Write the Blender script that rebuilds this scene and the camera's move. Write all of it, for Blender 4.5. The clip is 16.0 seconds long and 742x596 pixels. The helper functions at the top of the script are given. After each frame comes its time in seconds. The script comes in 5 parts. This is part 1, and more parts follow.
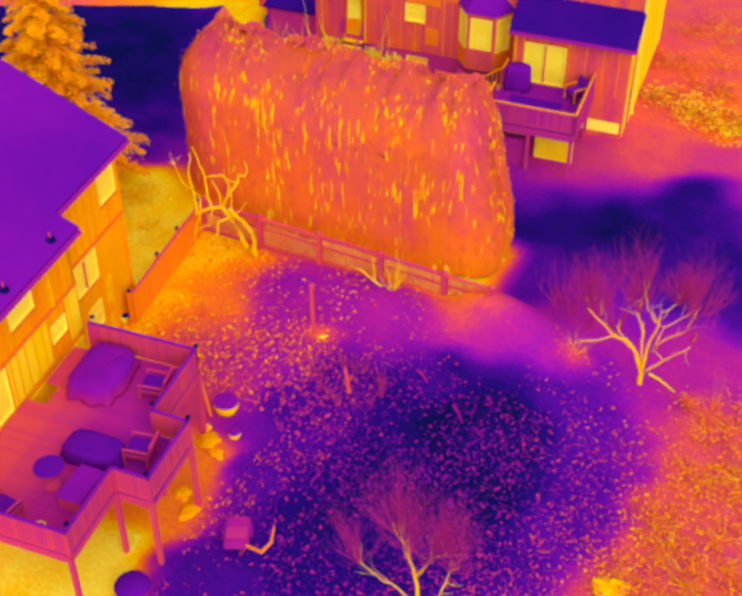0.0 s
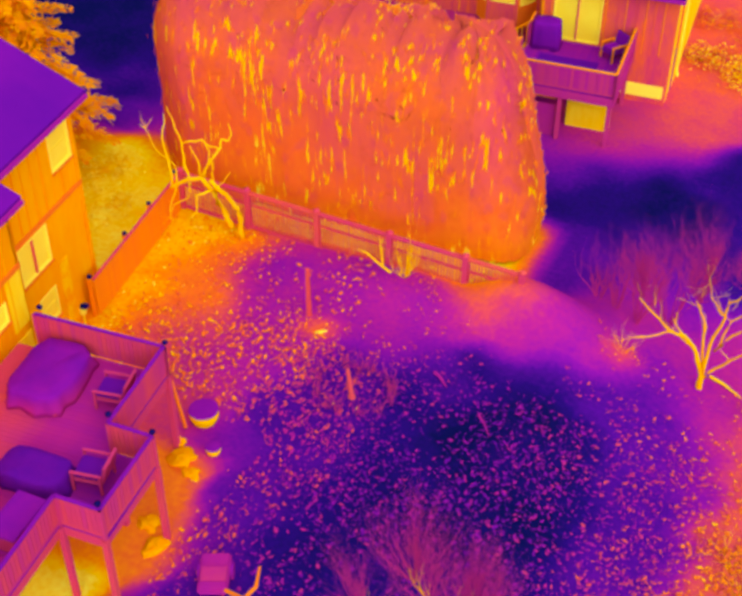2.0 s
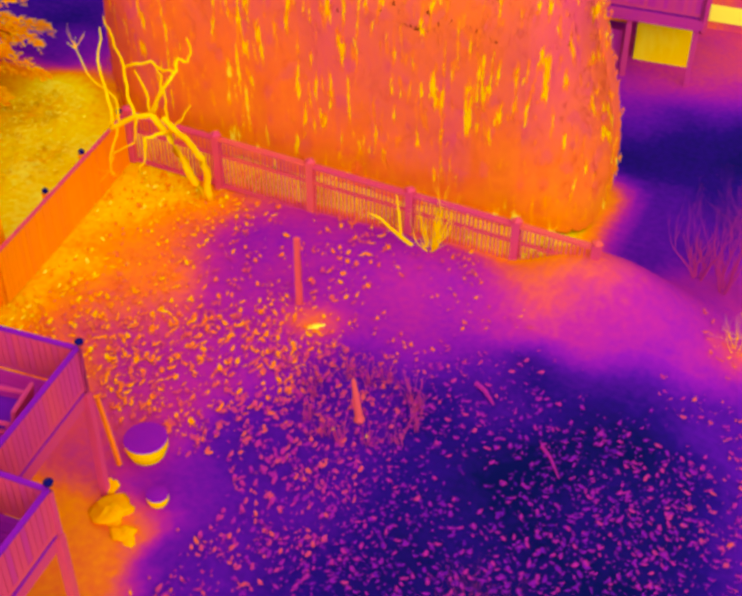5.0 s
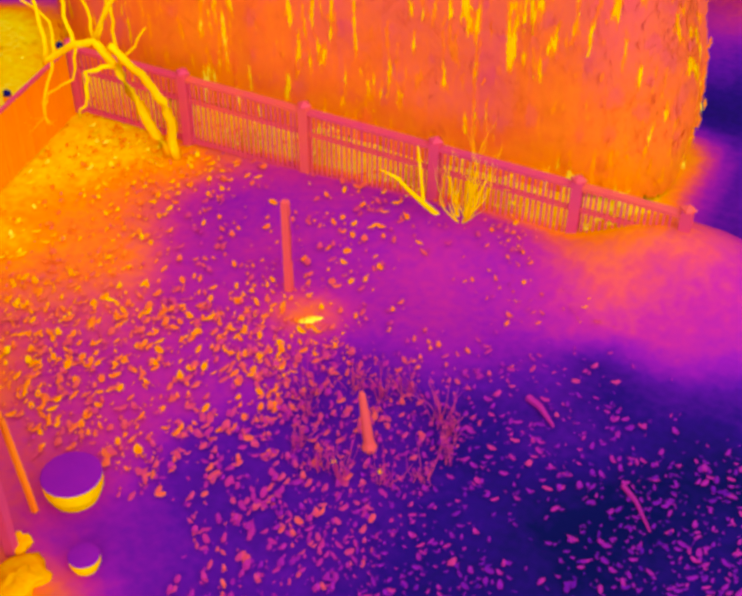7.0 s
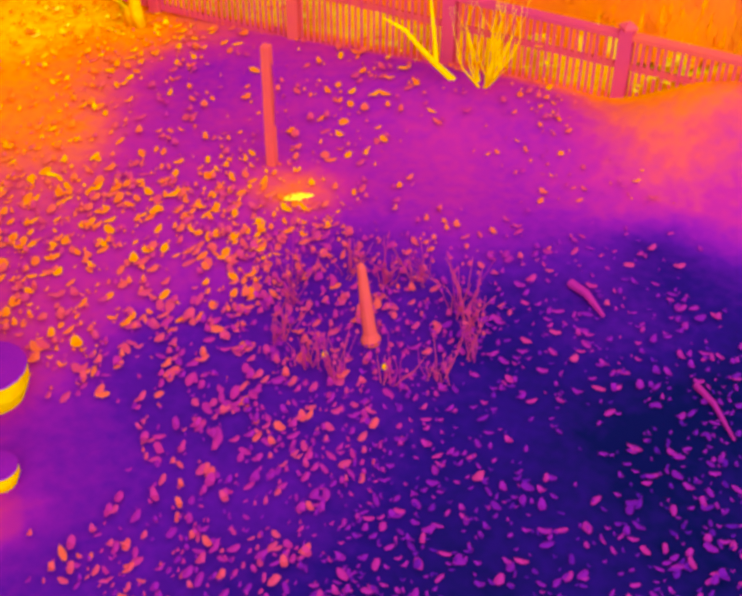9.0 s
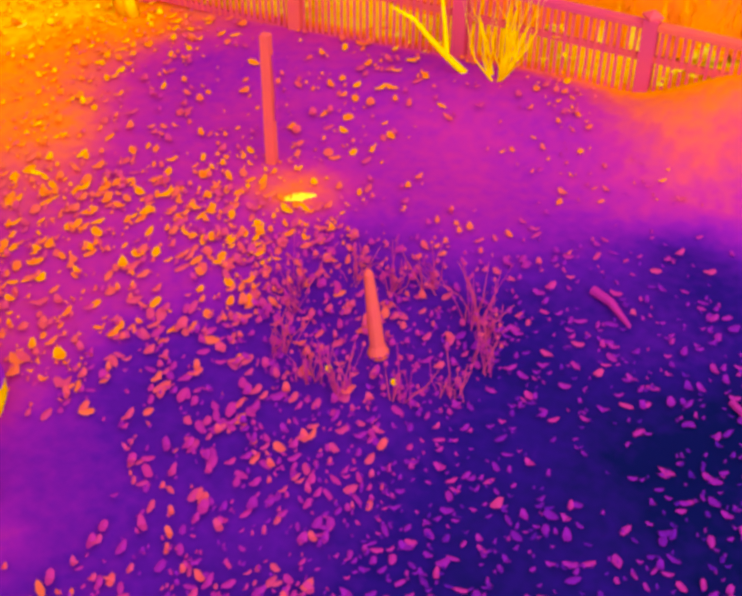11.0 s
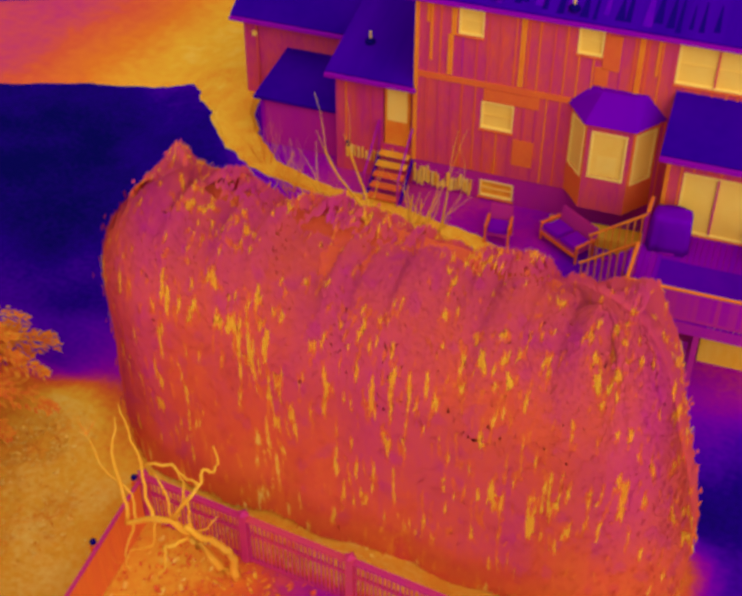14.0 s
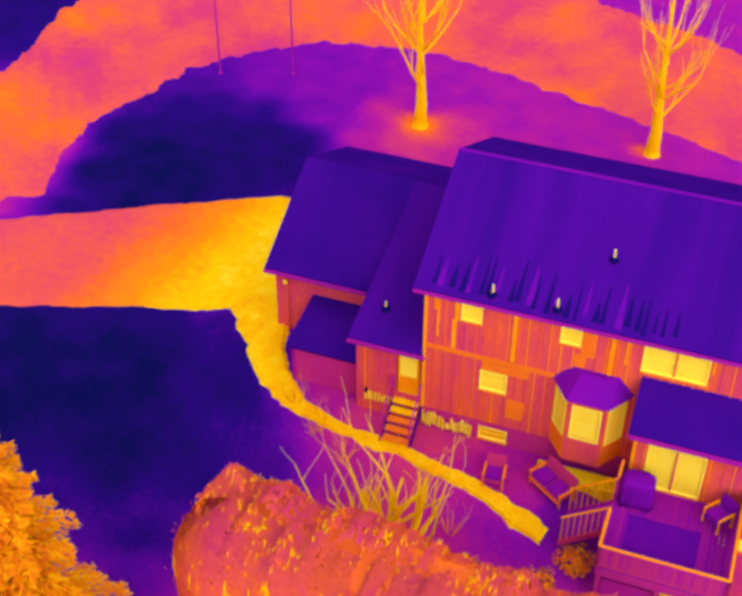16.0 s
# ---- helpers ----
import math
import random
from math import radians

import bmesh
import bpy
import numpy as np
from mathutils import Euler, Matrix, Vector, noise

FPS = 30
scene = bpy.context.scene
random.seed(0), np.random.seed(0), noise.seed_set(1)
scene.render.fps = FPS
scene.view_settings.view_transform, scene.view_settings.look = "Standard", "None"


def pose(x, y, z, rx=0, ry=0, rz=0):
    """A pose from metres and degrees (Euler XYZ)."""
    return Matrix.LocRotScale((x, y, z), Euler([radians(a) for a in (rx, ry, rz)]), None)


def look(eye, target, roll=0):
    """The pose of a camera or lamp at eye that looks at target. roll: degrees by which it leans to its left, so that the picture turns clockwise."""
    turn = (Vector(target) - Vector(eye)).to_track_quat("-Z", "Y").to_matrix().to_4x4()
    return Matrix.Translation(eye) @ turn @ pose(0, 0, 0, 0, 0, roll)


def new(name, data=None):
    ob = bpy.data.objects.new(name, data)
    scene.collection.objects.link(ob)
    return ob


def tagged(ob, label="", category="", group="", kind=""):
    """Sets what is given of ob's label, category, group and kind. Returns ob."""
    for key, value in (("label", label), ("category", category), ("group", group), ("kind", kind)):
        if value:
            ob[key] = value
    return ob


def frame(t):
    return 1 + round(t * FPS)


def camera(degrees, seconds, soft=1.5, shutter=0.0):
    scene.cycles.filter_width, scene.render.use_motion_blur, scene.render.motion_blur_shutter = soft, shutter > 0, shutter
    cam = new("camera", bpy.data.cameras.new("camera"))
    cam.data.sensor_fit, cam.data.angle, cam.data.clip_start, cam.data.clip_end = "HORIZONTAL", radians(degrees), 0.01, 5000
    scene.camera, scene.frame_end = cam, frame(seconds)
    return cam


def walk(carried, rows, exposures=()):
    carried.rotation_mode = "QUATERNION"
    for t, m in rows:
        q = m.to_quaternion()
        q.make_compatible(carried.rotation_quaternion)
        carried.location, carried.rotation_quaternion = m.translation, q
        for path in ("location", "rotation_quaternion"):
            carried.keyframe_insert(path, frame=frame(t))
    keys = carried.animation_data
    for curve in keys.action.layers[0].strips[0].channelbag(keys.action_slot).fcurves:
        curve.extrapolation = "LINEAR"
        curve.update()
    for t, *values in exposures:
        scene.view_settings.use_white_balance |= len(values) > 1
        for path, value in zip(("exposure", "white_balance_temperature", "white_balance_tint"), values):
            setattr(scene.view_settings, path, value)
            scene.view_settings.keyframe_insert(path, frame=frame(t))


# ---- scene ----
cam = camera(33, 16.0, soft=3.8)
PATH = [
    (0, (0.849, -0.722, 28.049), (-6.543, 12.799, 15.300), 0.20),
    (0.5, (0.150, 0.515, 26.918), (-7.238, 14.033, 14.162), 0.20),
    (1, (-0.556, 1.702, 25.790), (-7.943, 15.209, 13.023), 0.21),
    (1.5, (-1.148, 2.681, 24.621), (-8.535, 16.178, 11.842), 0.23),
    (2, (-1.758, 3.628, 23.526), (-9.137, 17.118, 10.737), 0.26),
    (2.5, (-2.388, 4.648, 22.416), (-9.754, 18.132, 9.612), 0.29),
    (3, (-3.071, 5.819, 21.322), (-10.431, 19.290, 8.501), 0.30),
    (3.5, (-3.786, 6.989, 20.220), (-11.139, 20.454, 7.390), 0.28),
    (4, (-4.413, 7.983, 19.080), (-11.763, 21.447, 6.246), 0.25),
    (6.5, (-7.543, 13.375, 13.595), (-14.927, 26.841, 0.783), 0.28),
    (7, (-8.077, 14.187, 12.520), (-15.465, 27.652, -0.290), 0.29),
    (7.5, (-8.166, 14.342, 11.473), (-15.566, 27.794, -1.345), 0.31),
    (8, (-8.321, 14.674, 10.442), (-15.714, 28.113, -2.393), 0.31),
    (8.5, (-8.661, 15.267, 9.543), (-16.056, 28.717, -3.279), 0.28),
    (11, (-9.412, 16.452, 8.389), (-16.804, 29.907, -4.430), 0.42),
    (11.5, (-9.522, 16.494, 9.530), (-16.904, 29.960, -3.284), 0.35),
    (12, (-9.593, 16.374, 11.644), (-16.970, 29.843, -1.169), 0.32),
    (12.5, (-9.760, 16.435, 13.886), (-17.133, 29.904, 1.071), 0.34),
    (13, (-9.878, 16.339, 16.291), (-17.232, 29.816, 3.474), 0.29),
    (13.5, (-9.973, 16.261, 18.679), (-17.328, 29.739, 5.864), 0.25),
    (14, (-10.092, 16.243, 21.091), (-17.453, 29.698, 8.254), 0.20),
    (14.5, (-10.204, 16.231, 23.440), (-17.577, 29.681, 10.605), 0.20),
    (15, (-10.325, 16.191, 25.778), (-17.700, 29.650, 12.954), 0.25),
    (15.5, (-10.455, 16.100, 28.169), (-17.821, 29.572, 15.354), 0.26),
    (16, (-10.546, 15.979, 30.633), (-17.917, 29.456, 17.826), 0.28),
]
# the thermal camera's gain and tint drift along the flight
GAIN = [(0, 0.27, 6600, -8), (4, 0.38, 6750, -22), (6.5, 0.42, 6850, -28), (8.5, 0.54, 7000, -34), (11, 0.6, 7100, -38), (11.5, 0.5, 7100, -34), (12, 0.34, 7000, -24), (12.5, -0.04, 6500, 14), (13, -0.36, 6000, 46),
        (13.5, -0.52, 5700, 72), (14, -0.46, 5800, 64), (14.5, -0.2, 6100, 40), (15, 0.1, 6300, 20), (15.5, 0.28, 6400, 10), (16, 0.34, 6500, 6)]
walk(cam, [(t, look(eye, target, roll)) for t, eye, target, roll in PATH], GAIN)

# ---- world and light ----
SKY = 0.78
world = bpy.data.worlds.new("overcast")
scene.world = world
world.use_nodes = True
wn = world.node_tree.nodes
wn["Background"].inputs[0].default_value = (1.0, 1.0, 1.0, 1)
wn["Background"].inputs[1].default_value = SKY
sun_data = bpy.data.lights.new("sun", "SUN")
sun_data.energy, sun_data.angle = 2.3, radians(75)
sun = new("sun", sun_data)
sun.matrix_world = look((36, -24, 33), (-14, 26, 0))

# ---- materials: one heat scale for the whole place, cold navy to hot pale yellow ----
HEAT = [(0.0, 13, 12, 78), (0.12, 40, 8, 118), (0.25, 84, 8, 150), (0.38, 132, 12, 162), (0.5, 174, 28, 142),
        (0.6, 206, 60, 100), (0.7, 232, 98, 42), (0.8, 243, 136, 14), (0.9, 248, 194, 10), (1.0, 254, 232, 82)]


def linear(c):
    c /= 255
    return c / 12.92 if c < 0.04045 else ((c + 0.055) / 1.055) ** 2.4


def heat_material(name, warmth, spread=0.06, size=3.0, fine=0.03, stretch=(1, 1, 1), bump=0.3, attribute=False, per_piece=0.0, per_island=0.0, gloss=0.0, metal=0.0, rough=0.85, along=None):
    """A surface of the given warmth with stains at two scales, fine relief, and its own warmth per piece."""
    m = bpy.data.materials.new(name)
    m.use_nodes = True
    nt = m.node_tree
    nodes, links = nt.nodes, nt.links
    shader = nodes["Principled BSDF"]
    shader.inputs["Roughness"].default_value = rough
    shader.inputs["Metallic"].default_value = metal
    shader.inputs["Specular IOR Level"].default_value = gloss
    place = nodes.new("ShaderNodeTexCoord")
    scale = nodes.new("ShaderNodeMapping")
    scale.inputs["Scale"].default_value = stretch
    links.new(place.outputs["Object"], scale.inputs[0])

    def noise_node(s, detail):
        n = nodes.new("ShaderNodeTexNoise")
        n.inputs["Scale"].default_value, n.inputs["Detail"].default_value = s, detail
        links.new(scale.outputs[0], n.inputs["Vector"])
        return n.outputs["Fac"]

    def add(a, b, gain):
        n = nodes.new("ShaderNodeMath")
        n.operation = "MULTIPLY_ADD"
        links.new(a, n.inputs[0])
        n.inputs[1].default_value = gain
        if not isinstance(b, (int, float)):
            links.new(b, n.inputs[2])
        else:
            n.inputs[2].default_value = b
        return n.outputs[0]

    big, small = noise_node(1 / size, 3), noise_node(9 / size, 5)
    start = warmth - 2 * spread * 0.5 - 2 * fine * 0.5 - per_piece / 2 - per_island / 2
    value = add(big, start, 2 * spread)
    value = add(small, value, 2 * fine)
    if attribute:
        a = nodes.new("ShaderNodeAttribute")
        a.attribute_name = "warmth"
        value = add(a.outputs["Fac"], value, 1.0)
    if per_piece:
        value = add(nodes.new("ShaderNodeObjectInfo").outputs["Random"], value, per_piece)
    if per_island:
        value = add(nodes.new("ShaderNodeNewGeometry").outputs["Random Per Island"], value, per_island)
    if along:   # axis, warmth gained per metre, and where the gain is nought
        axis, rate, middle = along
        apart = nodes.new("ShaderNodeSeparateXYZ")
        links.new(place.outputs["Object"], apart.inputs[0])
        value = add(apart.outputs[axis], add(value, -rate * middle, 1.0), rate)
    ramp = nodes.new("ShaderNodeValToRGB")
    band = ramp.color_ramp
    while len(band.elements) < len(HEAT):
        band.elements.new(0.5)
    for e, (p, r, g, b) in zip(band.elements, HEAT):
        e.position, e.color = p, (linear(r), linear(g), linear(b), 1)
    links.new(value, ramp.inputs[0])
    links.new(ramp.outputs[0], shader.inputs["Base Color"])
    if bump:
        n = nodes.new("ShaderNodeBump")
        n.inputs["Strength"].default_value, n.inputs["Distance"].default_value = bump, 0.02
        links.new(small, n.inputs["Height"])
        links.new(n.outputs[0], shader.inputs["Normal"])
    return m


LAWN = heat_material("lawn", 0.0, 0.08, 1.4, 0.075, attribute=True, bump=0.35)
LEAF = heat_material("dry_leaf", 0.0, 0.03, 2.0, 0.02, attribute=True, per_island=0.24)
ASPHALT = heat_material("asphalt", 0.0, 0.07, 3.5, 0.05, attribute=True)
PATH_STONE = heat_material("path_stone", 0.88, 0.08, 0.6, 0.1)
HOT = heat_material("hot_ground_streak", 0.97, 0.04, 0.3, 0.02)
FENCE = heat_material("fence_wood", 0.615, 0.05, 1.5, 0.03, per_piece=0.06)
NEAR_CAP = heat_material("near_rail_cap", 0.36, 0.05, 0.6, 0.02)
SIDE_HOT = heat_material("hot_siding", 0.91, 0.04, 1.2, 0.03, stretch=(1, 1, 0.3))
SIDE_FENCE = heat_material("side_fence_wood", 0.78, 0.04, 1.5, 0.03, per_piece=0.03)
CAP = heat_material("dark_cap", 0.02, 0.03, 0.3, 0.0)
POST = heat_material("yard_post_wood", 0.63, 0.03, 0.4, 0.02)
BARK_HOT = heat_material("warm_bark", 0.9, 0.05, 0.5, 0.05, bump=0.6)
BARK = heat_material("bark", 0.86, 0.05, 0.5, 0.05, bump=0.6)
BARK_TREE = heat_material("bark_pale", 0.88, 0.05, 0.5, 0.04, bump=0.6)
TWIG = heat_material("twig", 0.53, 0.06, 0.8, 0.02)
STEM = heat_material("warm_stem", 0.83, 0.05, 0.6, 0.04, bump=0.4)
TWIG_WARM = heat_material("warm_twig", 0.78, 0.06, 0.8, 0.02)
STALK = heat_material("dry_stalk", 0.54, 0.05, 0.4, 0.02, per_island=0.1)
HEDGE = heat_material("evergreen_spray", 0.68, 0.045, 1.1, 0.012, stretch=(1, 1, 0.3), per_island=0.018, attribute=True, bump=0.0)
HEDGE_CORE = heat_material("evergreen_inside", 0.7, 0.05, 0.7, 0.03, stretch=(1, 1, 0.35), bump=0.0)
CONIFER = heat_material("conifer_spray", 0.81, 0.05, 1.4, 0.03, per_island=0.1)
SHRUB = heat_material("warm_shrub", 0.92, 0.04, 0.8, 0.02, per_island=0.09)
BED = heat_material("bed_leaf", 0.71, 0.08, 0.9, 0.03, per_island=0.2)
SHRUB_DIM = heat_material("shrub", 0.74, 0.06, 0.8, 0.03, per_island=0.16)
ROOF = heat_material("roof_shingle", 0.18, 0.08, 2.5, 0.015, stretch=(2.2, 0.3, 0.3), bump=0.5)
ROOF_COLD = heat_material("cold_roof_shingle", 0.15, 0.05, 2.0, 0.015, bump=0.5)
ROOF_OWN = heat_material("near_roof_shingle", 0.32, 0.09, 5.0, 0.015, bump=0.5)
FASCIA = heat_material("fascia", 0.45, 0.03, 1.5, 0.02)
SIDING = heat_material("siding", 0.645, 0.11, 0.7, 0.07, stretch=(1, 1, 0.22), per_piece=0.07)
SIDING_COOL = heat_material("cool_siding", 0.53, 0.04, 1.2, 0.02, stretch=(1, 1, 0.3))
SIDING_OWN = heat_material("near_siding", 0.82, 0.05, 1.2, 0.02, stretch=(1, 1, 0.25), per_piece=0.06)
BATTEN = heat_material("batten", 0.68, 0.06, 0.9, 0.03, stretch=(1, 1, 0.2), per_piece=0.24)
BATTEN_HOT = heat_material("warm_seam", 0.82, 0.05, 0.9, 0.03)
TRIM = heat_material("trim", 0.74, 0.04, 0.8, 0.03)
FOUNDATION = heat_material("foundation", 0.86, 0.12, 0.45, 0.06, bump=0.6)
LATTICE = heat_material("hot_lattice", 0.97, 0.04, 0.3, 0.05, per_piece=0.16)
FRAME = heat_material("window_frame", 1.02, 0.03, 0.5, 0.02, gloss=0.1)
PANE = heat_material("window_glass", 0.955, 0.03, 0.8, 0.01, bump=0.0, gloss=0.12, rough=0.35)
PANE_CORE = heat_material("glowing_pane", 0.97, 0.03, 0.4, 0.01, bump=0.0, gloss=0.12, rough=0.35)
DARK_RAIL = heat_material("cold_rail", 0.2, 0.04, 0.6, 0.02)
DECK = heat_material("deck_board", 0.54, 0.11, 1.8, 0.03, per_piece=0.03, along=("X", -0.045, 2.5))
DECK_SIDE = heat_material("deck_skirt", 0.58, 0.04, 1.2, 0.02, per_piece=0.06)
NDECK = heat_material("far_deck_board", 0.4, 0.05, 1.4, 0.02, per_piece=0.06)
NDECK_SIDE = heat_material("far_deck_rail", 0.53, 0.04, 1.0, 0.02, per_piece=0.06)
NDECK_CAP = heat_material("far_rail_cap", 0.8, 0.08, 0.6, 0.03)
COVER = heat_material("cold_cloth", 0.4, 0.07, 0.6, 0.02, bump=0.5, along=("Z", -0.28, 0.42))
COVER_DARK = heat_material("dark_cushion", 0.28, 0.04, 0.5, 0.02, bump=0.5)
SEAT = heat_material("outdoor_furniture", 0.56, 0.04, 0.6, 0.02)
MAT = heat_material("deck_mat", 0.6, 0.03, 0.8, 0.02)
POT = heat_material("warm_pot", 0.87, 0.06, 0.35, 0.03)
SOIL = heat_material("pot_soil", 0.38, 0.03, 0.3, 0.03)
LOG = heat_material("cut_log", 0.48, 0.07, 0.5, 0.04)
VENT_HOT = heat_material("vent_pipe", 0.97, 0.04, 0.2, 0.0)
LAMP_HOT = heat_material("warm_lamp", 0.96, 0.03, 0.2, 0.0)
FROST = heat_material("frost_streak", 0.06, 0.03, 0.5, 0.02)
THAW = heat_material("thawed_streak", 0.28, 0.08, 0.4, 0.02)
GRILL = heat_material("covered_grill", 0.33, 0.05, 0.5, 0.02, bump=0.5)


# ---- mesh helpers ----
def part(name, bm, material, parent=None, label=""):
    me = bpy.data.meshes.new(name)
    bm.to_mesh(me)
    bm.free()
    me.materials.append(material)
    ob = new(name, me)
    if parent:
        ob.parent = parent
    if label:
        tagged(ob, label)
    return ob


def piece(name, me, parent, m):
    ob = new(name, me)
    ob.parent = parent
    ob.matrix_basis = m
    return ob


def thing(name, m, label, category, group="", kind=""):
    ob = new(name)
    ob.empty_display_size = 0.2
    ob.matrix_world = m
    return tagged(ob, label, category, group, kind)


def block(bm, x0, x1, y0, y1, z0, z1, bevel=0.0, taper=1.0):
    """A block between the given limits, its top drawn in by taper."""
    cx, cy = (x0 + x1) / 2, (y0 + y1) / 2
    vs = []
    for z, k in ((z0, 1.0), (z1, taper)):
        for x, y in ((x0, y0), (x1, y0), (x1, y1), (x0, y1)):
            vs.append(bm.verts.new((cx + (x - cx) * k, cy + (y - cy) * k, z)))
    fs = [(3, 2, 1, 0), (4, 5, 6, 7), (0, 1, 5, 4), (1, 2, 6, 5), (2, 3, 7, 6), (3, 0, 4, 7)]
    faces = [bm.faces.new([vs[i] for i in f]) for f in fs]
    if bevel:
        bmesh.ops.bevel(bm, geom=list({e for f in faces for e in f.edges}), offset=bevel, segments=2, affect="EDGES", clamp_overlap=True)
    return bm


def blocked(*limits, bevel=0.0, taper=1.0):
    return block(bmesh.new(), *limits, bevel=bevel, taper=taper)


def tube(bm, points, radii, sides=6, cap=True):
    """A tapered tube along points."""
    points = [Vector(p) for p in points]
    rings = []
    for i, p in enumerate(points):
        way = (points[min(i + 1, len(points) - 1)] - points[max(i - 1, 0)]).normalized()
        side = way.orthogonal().normalized() if abs(way.z) > 0.9 else way.cross(Vector((0, 0, 1))).normalized()
        other = way.cross(side)
        rings.append([bm.verts.new(p + radii[i] * (math.cos(a) * side + math.sin(a) * other)) for a in [2 * math.pi * k / sides for k in range(sides)]])
    for a, b in zip(rings, rings[1:]):
        for k in range(sides):
            bm.faces.new((a[k], a[(k + 1) % sides], b[(k + 1) % sides], b[k]))
    if cap:
        bm.faces.new(rings[0][::-1]), bm.faces.new(rings[-1])
    return bm


def lathe(bm, profile, sides=20, centre=(0, 0, 0)):
    """A turned shape from a profile of (radius, height)."""
    rings = []
    for r, z in profile:
        rings.append([bm.verts.new((centre[0] + r * math.cos(2 * math.pi * k / sides), centre[1] + r * math.sin(2 * math.pi * k / sides), centre[2] + z)) for k in range(sides)])
    for a, b in zip(rings, rings[1:]):
        for k in range(sides):
            bm.faces.new((a[k], a[(k + 1) % sides], b[(k + 1) % sides], b[k]))
    bm.faces.new(rings[0][::-1]), bm.faces.new(rings[-1])
    return bm


def prism(bm, outline, axis, a, b):
    """An outline in the plane across axis ('x' or 'y'), drawn out from a to b."""
    def at(p, d):
        return (d, p[0], p[1]) if axis == "x" else (p[0], d, p[1])
    one, two = [bm.verts.new(at(p, a)) for p in outline], [bm.verts.new(at(p, b)) for p in outline]
    bm.faces.new(one), bm.faces.new(two[::-1])
    for i in range(len(outline)):
        j = (i + 1) % len(outline)
        bm.faces.new((one[j], one[i], two[i], two[j]))
    bmesh.ops.recalc_face_normals(bm, faces=bm.faces)
    return bm


def rounded_heap(bm, sx, sy, sz, seed, rough=0.2, rings=8, sides=16):
    """An uneven draped or heaped form that stands on z = 0."""
    rows = []
    for i in range(rings + 1):
        a = math.pi / 2 * i / rings
        r, z = max(0.0, math.cos(a)) ** 0.6, math.sin(a)
        row = []
        for k in range(sides):
            b = 2 * math.pi * k / sides
            n = 1 + rough * noise.noise(Vector((math.cos(b) * 1.3 + seed, math.sin(b) * 1.3, z * 2)))
            row.append(bm.verts.new((sx * r * math.cos(b) * n, sy * r * math.sin(b) * n, sz * z * (1 + 0.5 * rough * noise.noise(Vector((seed, b, z * 3)))))))
        rows.append(row)
    for a, b in zip(rows, rows[1:]):
        for k in range(sides):
            bm.faces.new((a[k], a[(k + 1) % sides], b[(k + 1) % sides], b[k]))
    bm.faces.new(rows[0][::-1]), bm.faces.new(rows[-1])
    for f in bm.faces:
        f.smooth = True
    return bm


def draped_cover(sx, sy, sz, seed, sides=48):
    """A cloth cover over a square thing: flat uneven top, rounded shoulders, and folds that deepen towards the hem."""
    bm = bmesh.new()
    rows = []
    for f, z, fold in ((1.06, 0.0, 0.09), (1.03, 0.25, 0.07), (1.0, 0.6, 0.04), (0.97, 0.88, 0.02), (0.9, 0.98, 0.0), (0.6, 1.0, 0.0), (0.25, 1.01, 0.0)):
        row = []
        for k in range(sides):
            b = 2 * math.pi * k / sides
            c, s = math.cos(b), math.sin(b)
            n = 1 + fold * (math.sin(b * 9 + seed) + 0.7 * math.sin(b * 14 + 2 * seed)) * 0.6 + 0.06 * noise.noise(Vector((c * 1.4 + seed, s * 1.4, z)))
            sag = 0.06 * noise.noise(Vector((c * f * 2, s * f * 2, seed)))
            row.append(bm.verts.new((sx * f * n * math.copysign(abs(c) ** 0.55, c), sy * f * n * math.copysign(abs(s) ** 0.55, s), max(0.0, sz * z + (sag if z > 0.8 else 0.0)))))
        rows.append(row)
    for p, q in zip(rows, rows[1:]):
        for k in range(sides):
            bm.faces.new((p[k], p[(k + 1) % sides], q[(k + 1) % sides], q[k])).smooth = True
    bm.faces.new(rows[0][::-1]), bm.faces.new(rows[-1])
    return bm


def twigs(bm, rng, start, way, length, radius, depth, spread=0.6, up=0.15, kids=3, sides=4):
    """A limb that forks again and again."""
    points, radii = [Vector(start)], [radius]
    way = Vector(way).normalized()
    n = 3
    for i in range(n):
        way = (way + Vector((rng.gauss(0, 0.13), rng.gauss(0, 0.13), rng.gauss(0, 0.08) + up * 0.3))).normalized()
        points.append(points[-1] + way * length / n)
        radii.append(radius * (1 - 0.55 * (i + 1) / n))
    tube(bm, points, radii, sides if depth > 0 else 3, cap=False)
    if depth <= 0:
        return
    for k in range(kids):
        i = rng.choice((1, 2, 3, 3))
        turn = Vector((rng.gauss(0, 1), rng.gauss(0, 1), rng.gauss(0, 0.6))).normalized()
        twigs(bm, rng, points[i], way + turn * spread + Vector((0, 0, up)), length * rng.uniform(0.55, 0.8), radii[i] * 0.7, depth - 1, spread, up, kids, sides)


def smooth(a, b, x):
    t = min(1.0, max(0.0, (x - a) / (b - a)))
    return t * t * (3 - 2 * t)


